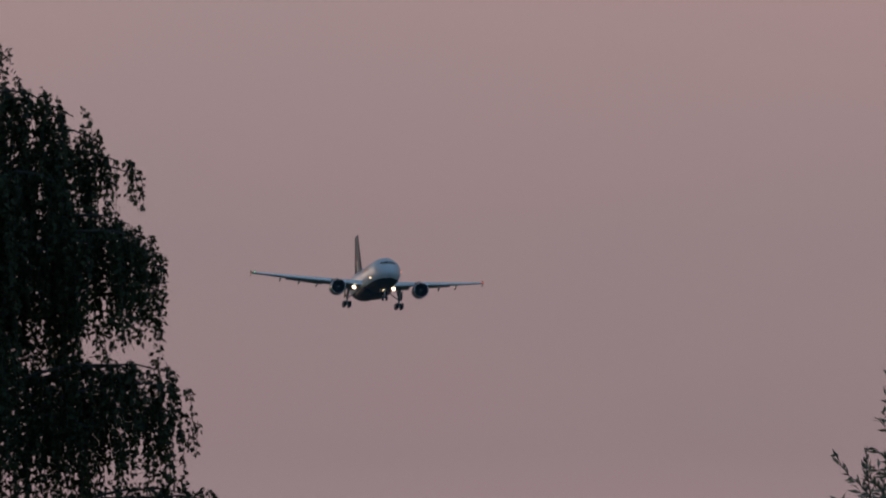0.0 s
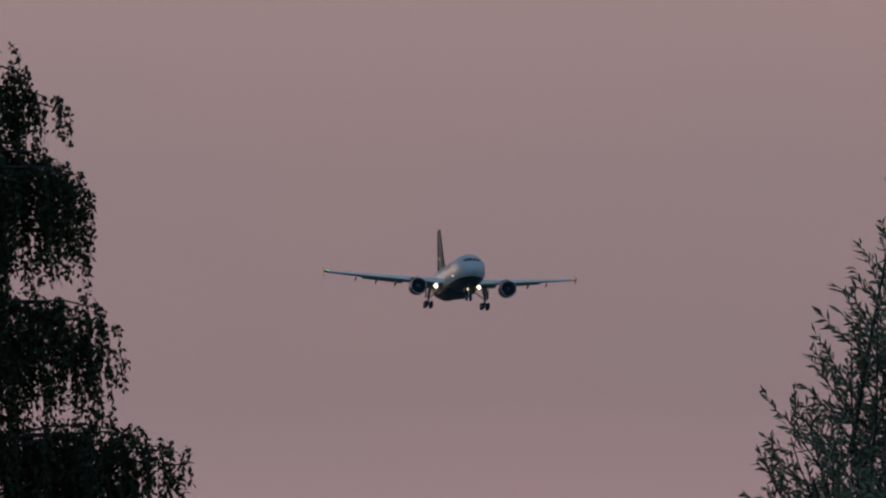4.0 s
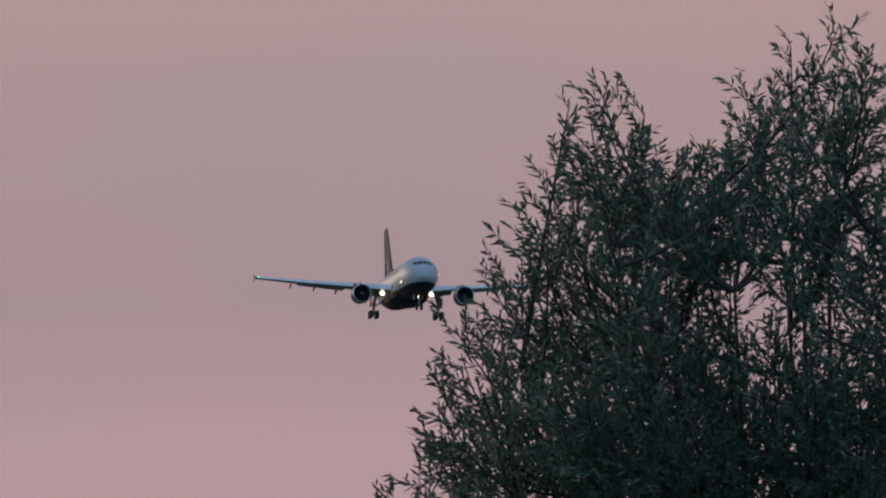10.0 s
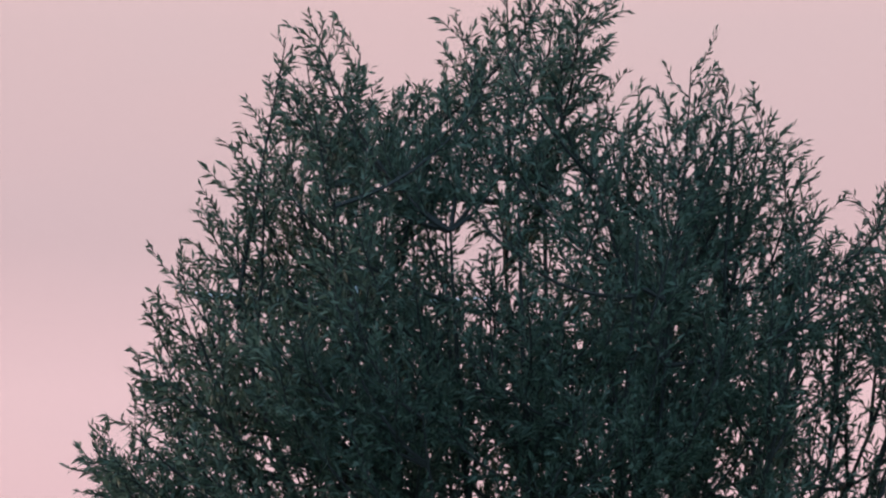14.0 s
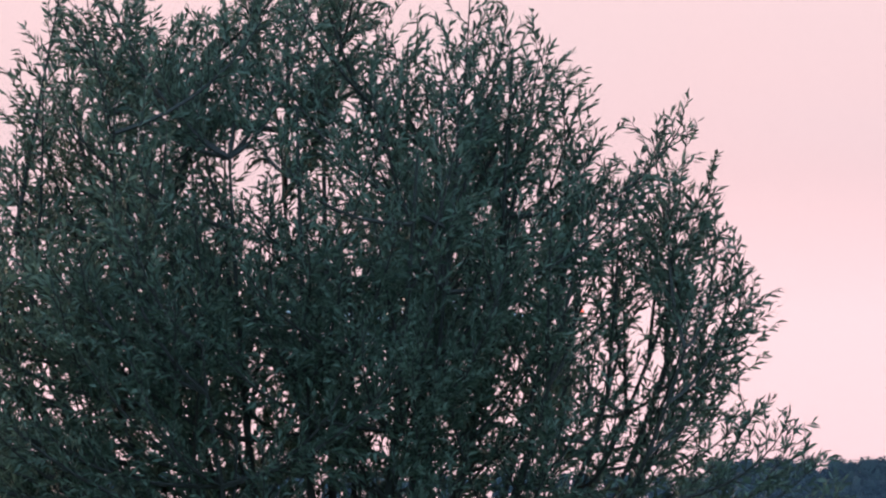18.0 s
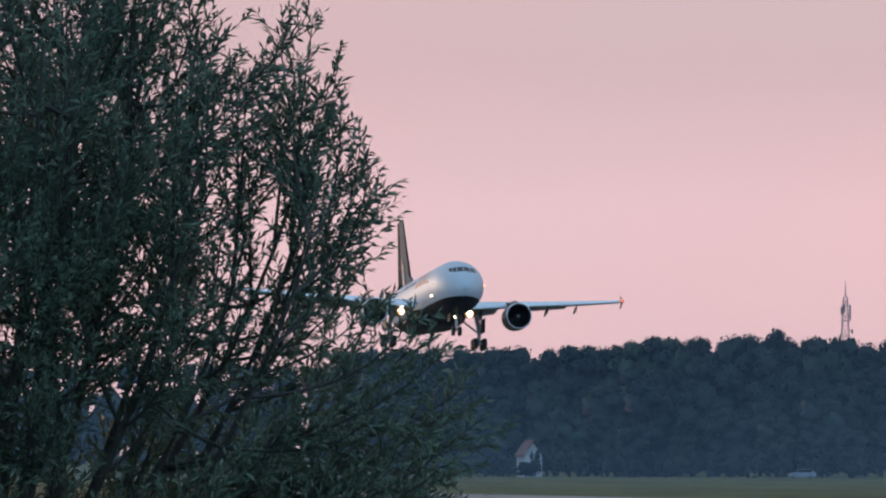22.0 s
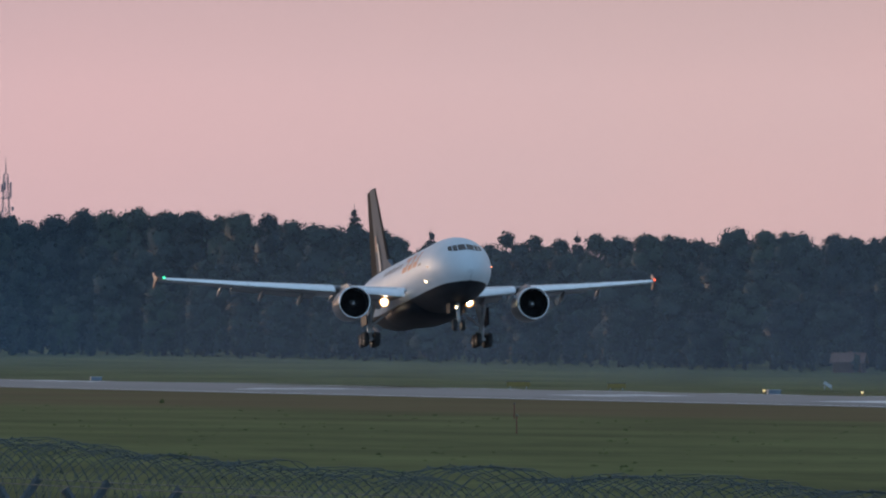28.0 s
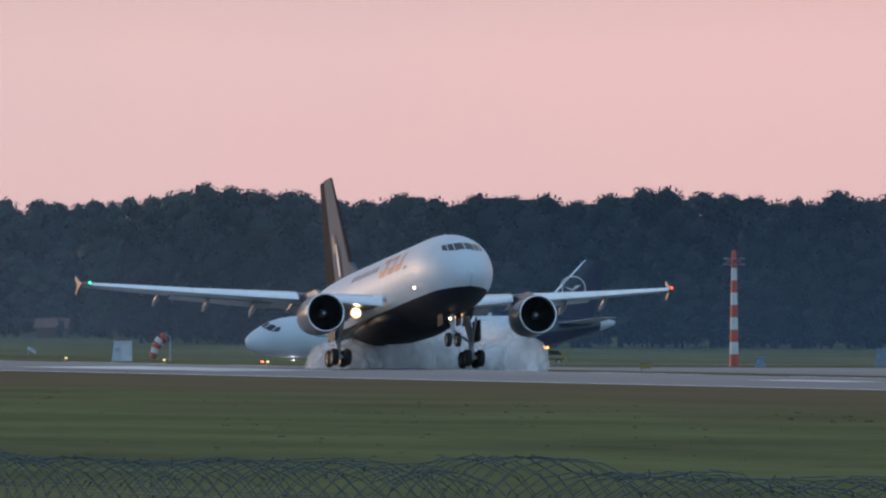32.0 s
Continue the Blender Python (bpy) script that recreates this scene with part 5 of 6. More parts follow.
def build_narrowbody():
    G = 17.7
    t = thing("passenger_airliner", Matrix.Translation((474, 1818, 0)), "white twin-engined passenger airliner with dark blue tail, waiting on the taxiway", "aircraft")
    hull = Hull(smooth_stations([(0, 3.35, 0.03, 0.03), (0.2, 3.36, 0.5, 0.5), (0.7, 3.42, 0.9, 0.92), (1.5, 3.55, 1.3, 1.32), (2.6, 3.72, 1.65, 1.70), (4.0, 3.82, 1.88, 1.96), (5.8, 3.85, 1.975, 2.07), (12, 3.85, 1.975, 2.07), (23, 3.85, 1.975, 2.07),
                                 (26, 3.92, 1.9, 2.0), (30, 4.25, 1.5, 1.62), (34, 4.75, 0.9, 1.0), (36.6, 5.1, 0.45, 0.5), (37.57, 5.2, 0.2, 0.22)]), G)
    # the dark blue of the tail begins along a slanting line
    slant = [27.0 + 0.25 * k for k in range(11)]
    edge = [180 * (1 - k / 10) for k in range(11)]
    upper = loft([[hull.point(s, -a + 2 * a * j / 24) for j in range(25)] for s, a in zip(slant[:-1] + [29.49], edge[:-1] + [0.5])], False)
    lower = loft([[hull.point(s, a + (360 - 2 * a) * j / 24) for j in range(25)] for s, a in zip([27.01] + slant[1:], [179.5] + edge[1:])], False)
    part("fuselage", join(hull.skin(0, 27.0, 0, 360, 0, 40), upper), M["white"], t, "white fuselage", smooth=True)
    part("tail_cone", join(hull.skin(29.5, 36.0, 0, 360, 0, 40), lower), M["navy"], t, "dark blue rear fuselage", smooth=True)
    part("tail_end", hull.skin(36.0, 37.57, 0, 360, 0, 24), M["sheet"], t, smooth=True)
    part("wing_fairing", Hull(smooth_stations([(10.5, 2.6, 0.3, 0.2), (12.5, 2.3, 1.7, 0.6), (16, 2.2, 2.0, 0.7), (19, 2.25, 1.7, 0.6), (21.5, 2.6, 0.3, 0.2)]), G).skin(10.5, 21.5, 0, 360, 0, 28), M["white"], t, smooth=True)
    for s in (1, -1):
        for q in (((1.62, 4), (1.62, 34), (2.35, 28), (2.35, 3.5)), ((1.68, 38), (2.2, 62), (2.85, 50), (2.42, 31)), ((2.3, 64), (3.0, 70), (3.3, 56), (2.95, 53))):
            part("cockpit_window", hull.patch([(a, s * b) for a, b in q], 0.012, 4), M["glass"], t, "dark cockpit window")
        k = 0
        s0 = 7.0
        while s0 < 26.6:
            if not (14.9 < s0 < 16.9 and k % 2):
                part("cabin_window", hull.patch([(s0, s * 72), (s0 + 0.22, s * 73), (s0 + 0.22, s * 81), (s0, s * 81)], 0.01, 1), M["cabin_glass"], t)
            s0 += 0.533
            k += 1
        for d0 in (5.1, 30.6):
            part("door", hull.patch([(d0, s * 62), (d0 + 0.85, s * 62), (d0 + 0.85, s * 112), (d0, s * 112)], 0.008, 4), M["white"] if d0 < 20 else M["navy"], t)
        # plain bars in place of the airline's name
        s1 = 6.5
        for w, lo in ((0.5, 42), (0.55, 50), (0.4, 44), (0.45, 44), (0.55, 44), (0.5, 50), (0.55, 50), (0.5, 50), (0.5, 50)):
            part("name_bar", hull.patch([(s1, s * lo), (s1 + w, s * lo), (s1 + w, s * 64), (s1, s * 64)], 0.01, 3), M["navy"], t, "dark blue lettering bar")
            s1 += w + 0.16
        part("marking_bar", hull.patch([(6.6, s * 86), (9.6, s * 86), (9.6, s * 89), (6.6, s * 89)], 0.01, 4), M["grey_text"], t)
        part("marking_bar", hull.patch([(24.5, s * 84), (26.3, s * 84), (26.3, s * 87), (24.5, s * 87)], 0.01, 4), M["grey_text"], t)
        part("flag_mark", hull.patch([(26.7, s * 83.5), (27.4, s * 83.5), (27.4, s * 87.5), (26.7, s * 87.5)], 0.01, 3), M["signal_red"], t)
    plan = [(1.8, 11.6, 7.4, 2.35, 0.15), (6.4, 14.6, 4.6, 2.85, 0.12), (16.6, 21.2, 1.7, 3.75, 0.11)]
    for side in (1, -1):
        w = part("wing", surface(plan, side, 0.12, 0.78, gear=G), M["wing_grey"], t)
        part("leading_edge", surface(plan, side, 0.0, 0.125, gear=G), M["metal"], w, smooth=True)
        part("flap", surface(plan, side, 0.775, 1.0, 2.2, 12.6, G, 0, 6), M["wing_grey"], w)
        part("aileron", surface(plan, side, 0.775, 1.0, 12.7, 16.5, G), M["wing_grey"], w)
        for x in (4.0, 7.8, 11.2):
            le, ch, z, th = wing_at(plan, x)
            flap_fairing(w, -side * x, le - G + ch * 0.5, z - 0.25, 1.2 + ch * 0.45, M["white"])
        rings = []
        for f in (0, 0.3, 0.65, 1.0):
            x = -side * (16.6 + 0.15 + 0.75 * f ** 0.6)
            rings.append(section(x, 21.4 + 1.7 * f - G, 1.3 - 0.85 * f, 3.75 + 2.35 * f ** 1.3, 0.08, 0, True))
        part("winglet", loft(rings if side > 0 else [r[::-1] for r in rings], True, True, True), M["sheet"], w, "upswept winglet")
        part("navigation_light", revolve([(-0.2, 0.01), (-0.14, 0.10), (0.0, 0.14), (0.12, 0.1), (0.2, 0.01)], "y", 12, (-side * 16.55, 21.0 - G, 3.78)), M["nav_red"] if side < 0 else M["nav_green"], w, "glowing navigation light", smooth=True)
        engine(t, -side * 5.75, 10.9, 1.95, 1.34, 4.2, G, M["white"], pylon_top=(2.95, 16.4 - G))
        part("cowl_band", revolve([(0.2, 1.33), (0.22, 1.352), (0.62, 1.365), (0.64, 1.34)], "y", 32, (-side * 5.75, 10.9 - G, 1.95)), M["dark_metal"], t, "dark band round the engine intake", smooth=True)
    def fin_part(lo, hi, z0, z1):
        rings = []
        for z in (z0, z1):
            f = (z - 5.4) / (11.4 - 5.4)
            rings.append(section(0, 28.6 + 5.9 * f - G, 6.6 - 4.3 * f, z, 0.10, 0, True, lo, hi))
        return loft(rings, True, True, True)
    fin = part("tail_fin", fin_part(0.05, 0.72, 5.4, 11.4), M["navy"], t, "dark blue tail fin")
    part("fin_leading_edge", fin_part(0.0, 0.055, 5.4, 11.4), M["metal"], fin, "pale metal leading edge")
    part("rudder", fin_part(0.72, 1.0, 5.5, 11.35), M["navy"], fin)
    part("dorsal_fin", loft([[(-0.1, 26.2 - G, 5.85), (0.1, 26.2 - G, 5.85), (0.2, 30 - G, 5.5), (-0.2, 30 - G, 5.5)], [(-0.02, 28.2 - G, 6.0), (0.02, 28.2 - G, 6.0), (0.12, 30 - G, 6.75), (-0.12, 30 - G, 6.75)]], True, True, True), M["white"], fin)
    for s in (1, -1):
        ring = []
        for k in range(36):
            a = 2 * math.pi * k / 36
            ring.append([(-s * 0.36, 33.3 - G + r * math.cos(a), 8.6 + r * math.sin(a)) for r in (1.12, 1.24)])
        ring.append(ring[0])
        part("emblem_ring", loft(ring, False), M["signal_white"], fin, "thin white ring")
        part("emblem_shape", ([(-s * 0.36, a - G, b) for a, b in ((32.4, 8.75), (33.2, 8.35), (34.1, 8.95), (33.5, 8.9), (33.2, 8.55))], [(0, 1, 4), (1, 2, 3, 4)]), M["signal_white"], fin, "plain white shape")
    tail = [(0.5, 31.2, 4.0, 5.15, 0.10), (6.2, 34.6, 1.6, 5.75, 0.10)]
    for side in (1, -1):
        h = part("tailplane", surface(tail, side, 0, 0.7, gear=G), M["sheet"], t)
        part("elevator", surface(tail, side, 0.7, 1.0, gear=G), M["sheet"], h)
    for side in (1, -1):
        x = -side * 3.8
        leg = part("main_gear", tube([(x * 0.95, 0, 2.4), (x, 0, 0.6)], [0.2, 0.15], 10), M["gear_grey"], t)
        part("gear_door", box(0.06, 1.2, 1.3, (x - side * 0.3, 0, 1.7), 0.02), M["white"], leg)
        for dx in (-0.46, 0.46):
            wheel(leg, (x + dx, 0, 0.58), 0.58, 0.42)
    yn = 5.07 - G
    ng = part("nose_gear", tube([(0, yn + 0.1, 2.0), (0, yn, 0.4)], [0.13, 0.1], 10), M["gear_grey"], t)
    for dx in (-0.25, 0.25):
        wheel(ng, (dx, yn, 0.38), 0.38, 0.22)
    for dx, z in ((-0.2, 1.4), (-0.2, 0.75)):
        part("taxi_light", revolve([(-0.16, 0.01), (-0.12, 0.10), (0.0, 0.15), (0.1, 0.11), (0.14, 0.01)], "y", 14, (dx, yn - 0.12, z)), M["lamp_cool"], ng, "white lit taxi lamp", smooth=True)
    for y, h in ((9.5, 0.42), (21.0, 0.62), (24.5, 0.34)):
        part("antenna", loft([[(-0.02, y - G, 5.88), (0.02, y - G, 5.88), (0.02, y + 0.5 - G, 5.88), (-0.02, y + 0.5 - G, 5.88)], [(-0.01, y + 0.3 - G, 5.9 + h), (0.01, y + 0.3 - G, 5.9 + h), (0.01, y + 0.6 - G, 5.9 + h), (-0.01, y + 0.6 - G, 5.9 + h)]], True, True, True), M["white"], t)
    return t


M["cabin_glass"] = mat("cabin_window_glass", (0.22, 0.25, 0.29), 0.2, vary=0.3, scale=2)
M["lamp_cool"] = glow("white_lamp", (0.95, 0.95, 1.0), 22.0)
narrowbody = build_narrowbody()


def taxi_motion():
    """The waiting airliner creeps forward towards the runway."""
    rows = []
    for t in (0, 16, 32):
        x = 466.8 - 0.2 * (t - 31)
        rows.append((t, pose(x, 1785, ground_z(474, 1785) + 0.03, 0, 0, -90)))
    walk(narrowbody, rows)


# ---- airfield furniture beyond the runway ----
def beyond(az, x):
    """The place on a bearing (degrees) where it meets the line x = const, on the ground."""
    y = x / math.tan(radians(az))
    return x, y, ground_z(x, y)


M["lamp_edge"] = glow("warm_edge_lamp", (1.0, 0.72, 0.34), 1.5)
M["lamp_red"] = glow("red_edge_lamp", (1.0, 0.10, 0.06), 7.0)
M["blue_box"] = mat("blue_grey_paint", (0.17, 0.215, 0.28), 0.5, vary=0.15, scale=3)


def field_box(az, x):
    px, py, pz = beyond(az, x)
    b = thing("field_box", Matrix.Translation((px, py, pz)), "small blue-grey equipment box on the grass", "box", "equipment boxes")
    part("body", box(1.1, 0.7, 0.36, (0, 0, 0.18), 0.04), M["blue_box"], b)
    part("lid", box(1.16, 0.76, 0.06, (0, 0, 0.39), 0.02), M["sheet"], b)


def edge_light(az, x, lamp, group, label, box_too=False):
    px, py, pz = beyond(az, x)
    t = thing("runway_light", Matrix.Translation((px, py, pz)), label, "airfield light", group)
    part("base", revolve([(0, 0.01), (0, 0.2), (0.06, 0.2), (0.1, 0.12), (0.25, 0.10), (0.25, 0.01)], "z", 12), M["yellow"], t)
    part("lamp", revolve([(0.25, 0.08), (0.28, 0.11), (0.34, 0.11), (0.38, 0.07), (0.40, 0.01)], "z", 12), lamp, t, "glowing lamp head", smooth=True)
    if box_too:
        field_box(az + 0.03, x)


edge_light(13.27, 366, M["lamp_edge"], "runway edge lights", "lit yellow runway edge light on the grass", True)
edge_light(13.57, 366, M["lamp_edge"], "runway edge lights", "lit yellow runway edge light on the grass")
edge_light(13.87, 366, M["lamp_edge"], "runway edge lights", "lit yellow runway edge light on the grass")
edge_light(14.17, 366, M["lamp_red"], "runway edge lights", "lit red runway light on the grass")


edge_light(14.186, 366, M["lamp_edge"], "runway edge lights", "lit yellow runway edge light on the grass")


def leaning_board(az, x):
    px, py, pz = beyond(az, x)
    t = thing("marker_board", Matrix.Translation((px, py, pz)) @ Matrix.Rotation(radians(-az), 4, "Z"), "weathered white marker board leaning on the grass", "board")
    part("panel", moved(box(1.1, 0.06, 0.36, b=0.02), Matrix.Translation((0, 0, 0.62)) @ Matrix.Rotation(radians(32), 4, "Y")), M["sheet"], t)
    for dx, z in ((-0.4, 0.88), (0.4, 0.4)):
        part("leg", tube([(dx, 0.05, -0.05), (dx, 0.05, z)], 0.04, 6), M["galv"], t)


leaning_board(13.465, 513)


def sign_board(az, x, w, h):
    px, py, pz = beyond(az, x)
    t = thing("taxiway_sign", Matrix.Translation((px, py, pz)) @ Matrix.Rotation(radians(-az), 4, "Z"), "low yellow taxiway sign on the grass", "sign", "taxiway signs")
    part("panel", box(w, 0.2, h, (0, 0, 0.25 + h / 2), 0.03), M["yellow"], t)
    part("frame", box(w + 0.1, 0.14, 0.06, (0, 0, 0.25 + h + 0.02), 0.01), M["grey_text"], t)
    for dx in (-w * 0.35, w * 0.35):
        part("leg", tube([(dx, 0, -0.05), (dx, 0, 0.27)], 0.05, 6), M["galv"], t)


sign_board(12.52, 368, 2.1, 0.4)
sign_board(12.82, 368, 1.6, 0.4)
sign_board(15.34, 372, 0.9, 0.35)
field_box(15.01, 372)


def equipment_shelter(az, x, w, h, name="equipment_shelter", paint="sheet", leaf="signal_white"):
    px, py, pz = beyond(az, x)
    t = thing(name, Matrix.Translation((px, py, pz)) @ Matrix.Rotation(radians(-az), 4, "Z"), "pale grey sheet-metal equipment shelter on the grass", "shelter")
    body = loft([[(-w / 2, -0.5, 0), (w / 2, -0.5, 0), (w / 2, 0.5, 0), (-w / 2, 0.5, 0)], [(-w * 0.36, -0.45, h), (w / 2, -0.45, h), (w / 2, 0.45, h), (-w * 0.36, 0.45, h)]], True, True, True)
    part("body", body, M[paint], t)
    part("door", box(w * 0.42, 0.03, h * 0.86, (w * 0.2, -0.49, h * 0.47), 0.01), M[leaf], t)
    part("roof", box(w * 0.95, 1.05, 0.07, (w * 0.06, 0, h + 0.03), 0.02), M[paint], t)
    part("vent", box(w * 0.2, 0.03, 0.25, (-w * 0.2, -0.5, h * 0.6), 0.01), M["galv"], t)


equipment_shelter(13.74, 372, 1.75, 1.65)
equipment_shelter(15.69, 403, 0.85, 0.75, "equipment_cabinet", "blue_box", "blue_box")
equipment_shelter(16.06, 420, 1.1, 1.4, "equipment_cabinet", "blue_box", "blue_box")
field_box(11.23, 366)


def windsock(az, x):
    px, py, pz = beyond(az, x)
    t = thing("windsock", Matrix.Translation((px, py, pz)) @ Matrix.Rotation(radians(-az), 4, "Z"), "limp red and white striped windsock on a short mast", "windsock")
    part("mast", tube([(0.5, 0, -0.05), (0.5, 0, 2.1)], [0.07, 0.05], 8), M["galv"], t)
    part("swivel", tube([(0.5, 0, 2.05), (0.28, 0, 2.2), (0.12, 0, 2.2)], 0.035, 6), M["galv"], t)
    part("hoop", revolve([(0.0, 0.46), (0.04, 0.49), (0.08, 0.46), (0.04, 0.44)], "x", 20, (0.1, 0, 2.0)), M["galv"], t)
    # five bands of cloth that sag towards the ground
    path = [Vector((0.1, 0, 2.0)), Vector((-0.28, 0, 1.85)), Vector((-0.55, 0, 1.5)), Vector((-0.72, 0, 1.08)), Vector((-0.88, 0, 0.66)), Vector((-1.0, 0, 0.28))]
    rad = [0.46, 0.44, 0.40, 0.36, 0.31, 0.26]
    for k in range(5):
        a, b = path[k], path[k + 1]
        pts = [a, a.lerp(b, 0.5) + Vector((0, 0.02, 0)), b]
        part("cloth_band", tube(pts, [rad[k], (rad[k] + rad[k + 1]) / 2 * 0.96, rad[k + 1]], 16, False), M["signal_red"] if k % 2 == 0 else M["signal_white"], t,
             "red cloth band" if k % 2 == 0 else "white cloth band", smooth=True)


windsock(13.87, 378)


def striped_mast():
    px, py, pz = beyond(15.61, 405)
    t = thing("warning_mast", Matrix.Translation((px, py, pz)), "tall mast with red and white bands and antennas on top", "mast")
    h, n = 8.9, 9
    for k in range(n):
        z0, z1 = h * k / n, h * (k + 1) / n
        r0, r1 = 0.38 - 0.17 * k / n, 0.38 - 0.17 * (k + 1) / n
        part("band", loft([[(r * math.cos(a), r * math.sin(a), z) for a in [2 * math.pi * j / 14 for j in range(14)]] for z, r in ((z0, r0), (z1, r1))], True, True, True),
             M["signal_red"] if k % 2 == 0 else M["signal_white"], t, "red band" if k % 2 == 0 else "white band")
    part("platform", revolve([(h - 0.55, 0.28), (h - 0.5, 0.55), (h - 0.42, 0.55), (h - 0.4, 0.28)], "z", 16), M["signal_red"], t)
    for z in (h - 0.75, h - 0.3):
        for a in (0.3, 1.3, 2.3, 3.4, 4.5, 5.6):
            part("arm", tube([(0, 0, z), (0.78 * math.cos(a), 0.78 * math.sin(a), z + 0.05)], 0.035, 5), M["galv"], t)
            part("antenna", box(0.34, 0.12, 0.10, (0.78 * math.cos(a), 0.78 * math.sin(a), z + 0.06), 0.03), M["galv"], t)
    part("top_light", revolve([(h, 0.18), (h + 0.3, 0.18), (h + 0.42, 0.1), (h + 0.45, 0.01)], "z", 12), M["signal_red"], t, smooth=True)


striped_mast()
tagged(part("apron", strip(384.2, 414, 1180, 1420, 0.03, step=20), M["asphalt"]), "patch of pale paving beside the runway", "paving", kind="structure")
tagged(part("cross_road", strip(384.2, 640, 1478, 1486, 0.03, step=8), M["asphalt"]), "narrow paved road away from the runway", "road", kind="structure")


tagged(part("perimeter_road", strip(384.2, 900, 1611, 1619, 0.03, step=8), M["asphalt"]), "narrow paved road beyond the runway", "road", kind="structure")


def marker_post(x, y, h):
    t = thing("marker_post", Matrix.Translation((x, y, ground_z(x, y))), "thin weathered red marker post in the grass", "post", "marker posts")
    part("post", tube([(0, 0, -0.1), (0, 0, h)], [0.04, 0.035], 8), M["weathered_red"], t)
    part("cap", revolve([(h, 0.07), (h + 0.05, 0.06), (h + 0.08, 0.01)], "z", 8), M["grey_text"], t)


marker_post(221.9, 999.7, 0.95)
marker_post(250.0, 1127.0, 0.9)


# ---- vehicles ----
def small_car(name, label, paint):
    """A small car, nose towards -x."""
    t = thing(name, Matrix(), label, "car")
    side = [(-2.05, 0.35), (-2.1, 0.6), (-2.0, 0.78), (-1.15, 0.92), (-0.55, 1.42), (0.3, 1.5), (1.25, 1.42), (1.85, 1.0), (2.05, 0.9), (2.08, 0.4), (1.6, 0.3), (-1.6, 0.28)]
    part("body", loft([[(x, s * w, z) for x, z in side] for s, w in ((-1, 0.72), (-1, 0.82), (1, 0.82), (1, 0.72))], True, True, True), paint, t)
    for s in (-1, 1):
        part("side_window", ([(-0.95, s * 0.826, 0.97), (-0.5, s * 0.826, 1.36), (1.15, s * 0.826, 1.36), (1.55, s * 0.826, 1.0)], [(0, 1, 2, 3)]), M["glass"], t)
        part("headlight", box(0.06, 0.3, 0.12, (-2.08, s * 0.55, 0.66), 0.02), M["signal_white"], t)
        for x in (-1.3, 1.25):
            k = part("wheel", revolve([(-0.1, 0.05), (-0.1, 0.2), (0.1, 0.2), (0.1, 0.05)], "y", 14), M["gear_grey"], t)
            k.matrix_basis = Matrix.Translation((x, s * 0.74, 0.31))
            part("tyre", revolve([(-0.1, 0.2), (-0.11, 0.29), (0, 0.31), (0.11, 0.29), (0.1, 0.2)], "y", 16), M["rubber"], k)
    part("windscreen", ([(-1.14, -0.7, 0.95), (-1.14, 0.7, 0.95), (-0.58, 0.62, 1.42), (-0.58, -0.62, 1.42)], [(0, 1, 2, 3)]), M["glass"], t)
    return t


M["car_white"] = mat("white_car_paint", (0.36, 0.39, 0.43), 0.3, vary=0.08, scale=2, coat=0.3)
road_car = small_car("car", "pale car driving along the foot of the wood", M["car_white"])


M["car_yellow"] = mat("yellow_car_paint", (0.30, 0.225, 0.07), 0.35, vary=0.1, scale=2, coat=0.3)
M["beacon_orange"] = glow("orange_beacon", (1.0, 0.34, 0.08), 6.0)
escort_car = small_car("airfield_car", "yellow airfield car with orange roof beacons", M["car_yellow"])
part("roof_bar", box(0.28, 1.1, 0.06, (0.3, 0, 1.53), 0.02), M["grey_text"], escort_car)
for s in (-0.42, 0.42):
    part("beacon", revolve([(1.55, 0.12), (1.66, 0.11), (1.72, 0.06), (1.74, 0.01)], "z", 10, (0.3, s, 0)), M["beacon_orange"], escort_car, "glowing orange beacon", smooth=True)
part("stripe", box(3.2, 0.012, 0.16, (0.1, -0.829, 0.62)), M["grey_text"], escort_car)


def drive():
    rows = []
    for t in (0, 5, 10, 15, 20, 25, 28, 30, 31, 32):
        x = 441.0 - 7.47 * (t - 31)
        rows.append((t, pose(x, 1615, ground_z(x, 1615) + 0.03)))
    walk(escort_car, rows)
    rows = []
    for t in range(0, 33, 1):
        az = math.degrees((3687 - 194 * (t - 22) + 2584) / 33200)
        d = float(np.interp(az, EDGE_AZ, EDGE_D)) - 34
        x, y, z = far_spot(az, d)
        rows.append((t, pose(x, y, z, 0, 0, -2)))
    walk(road_car, rows)


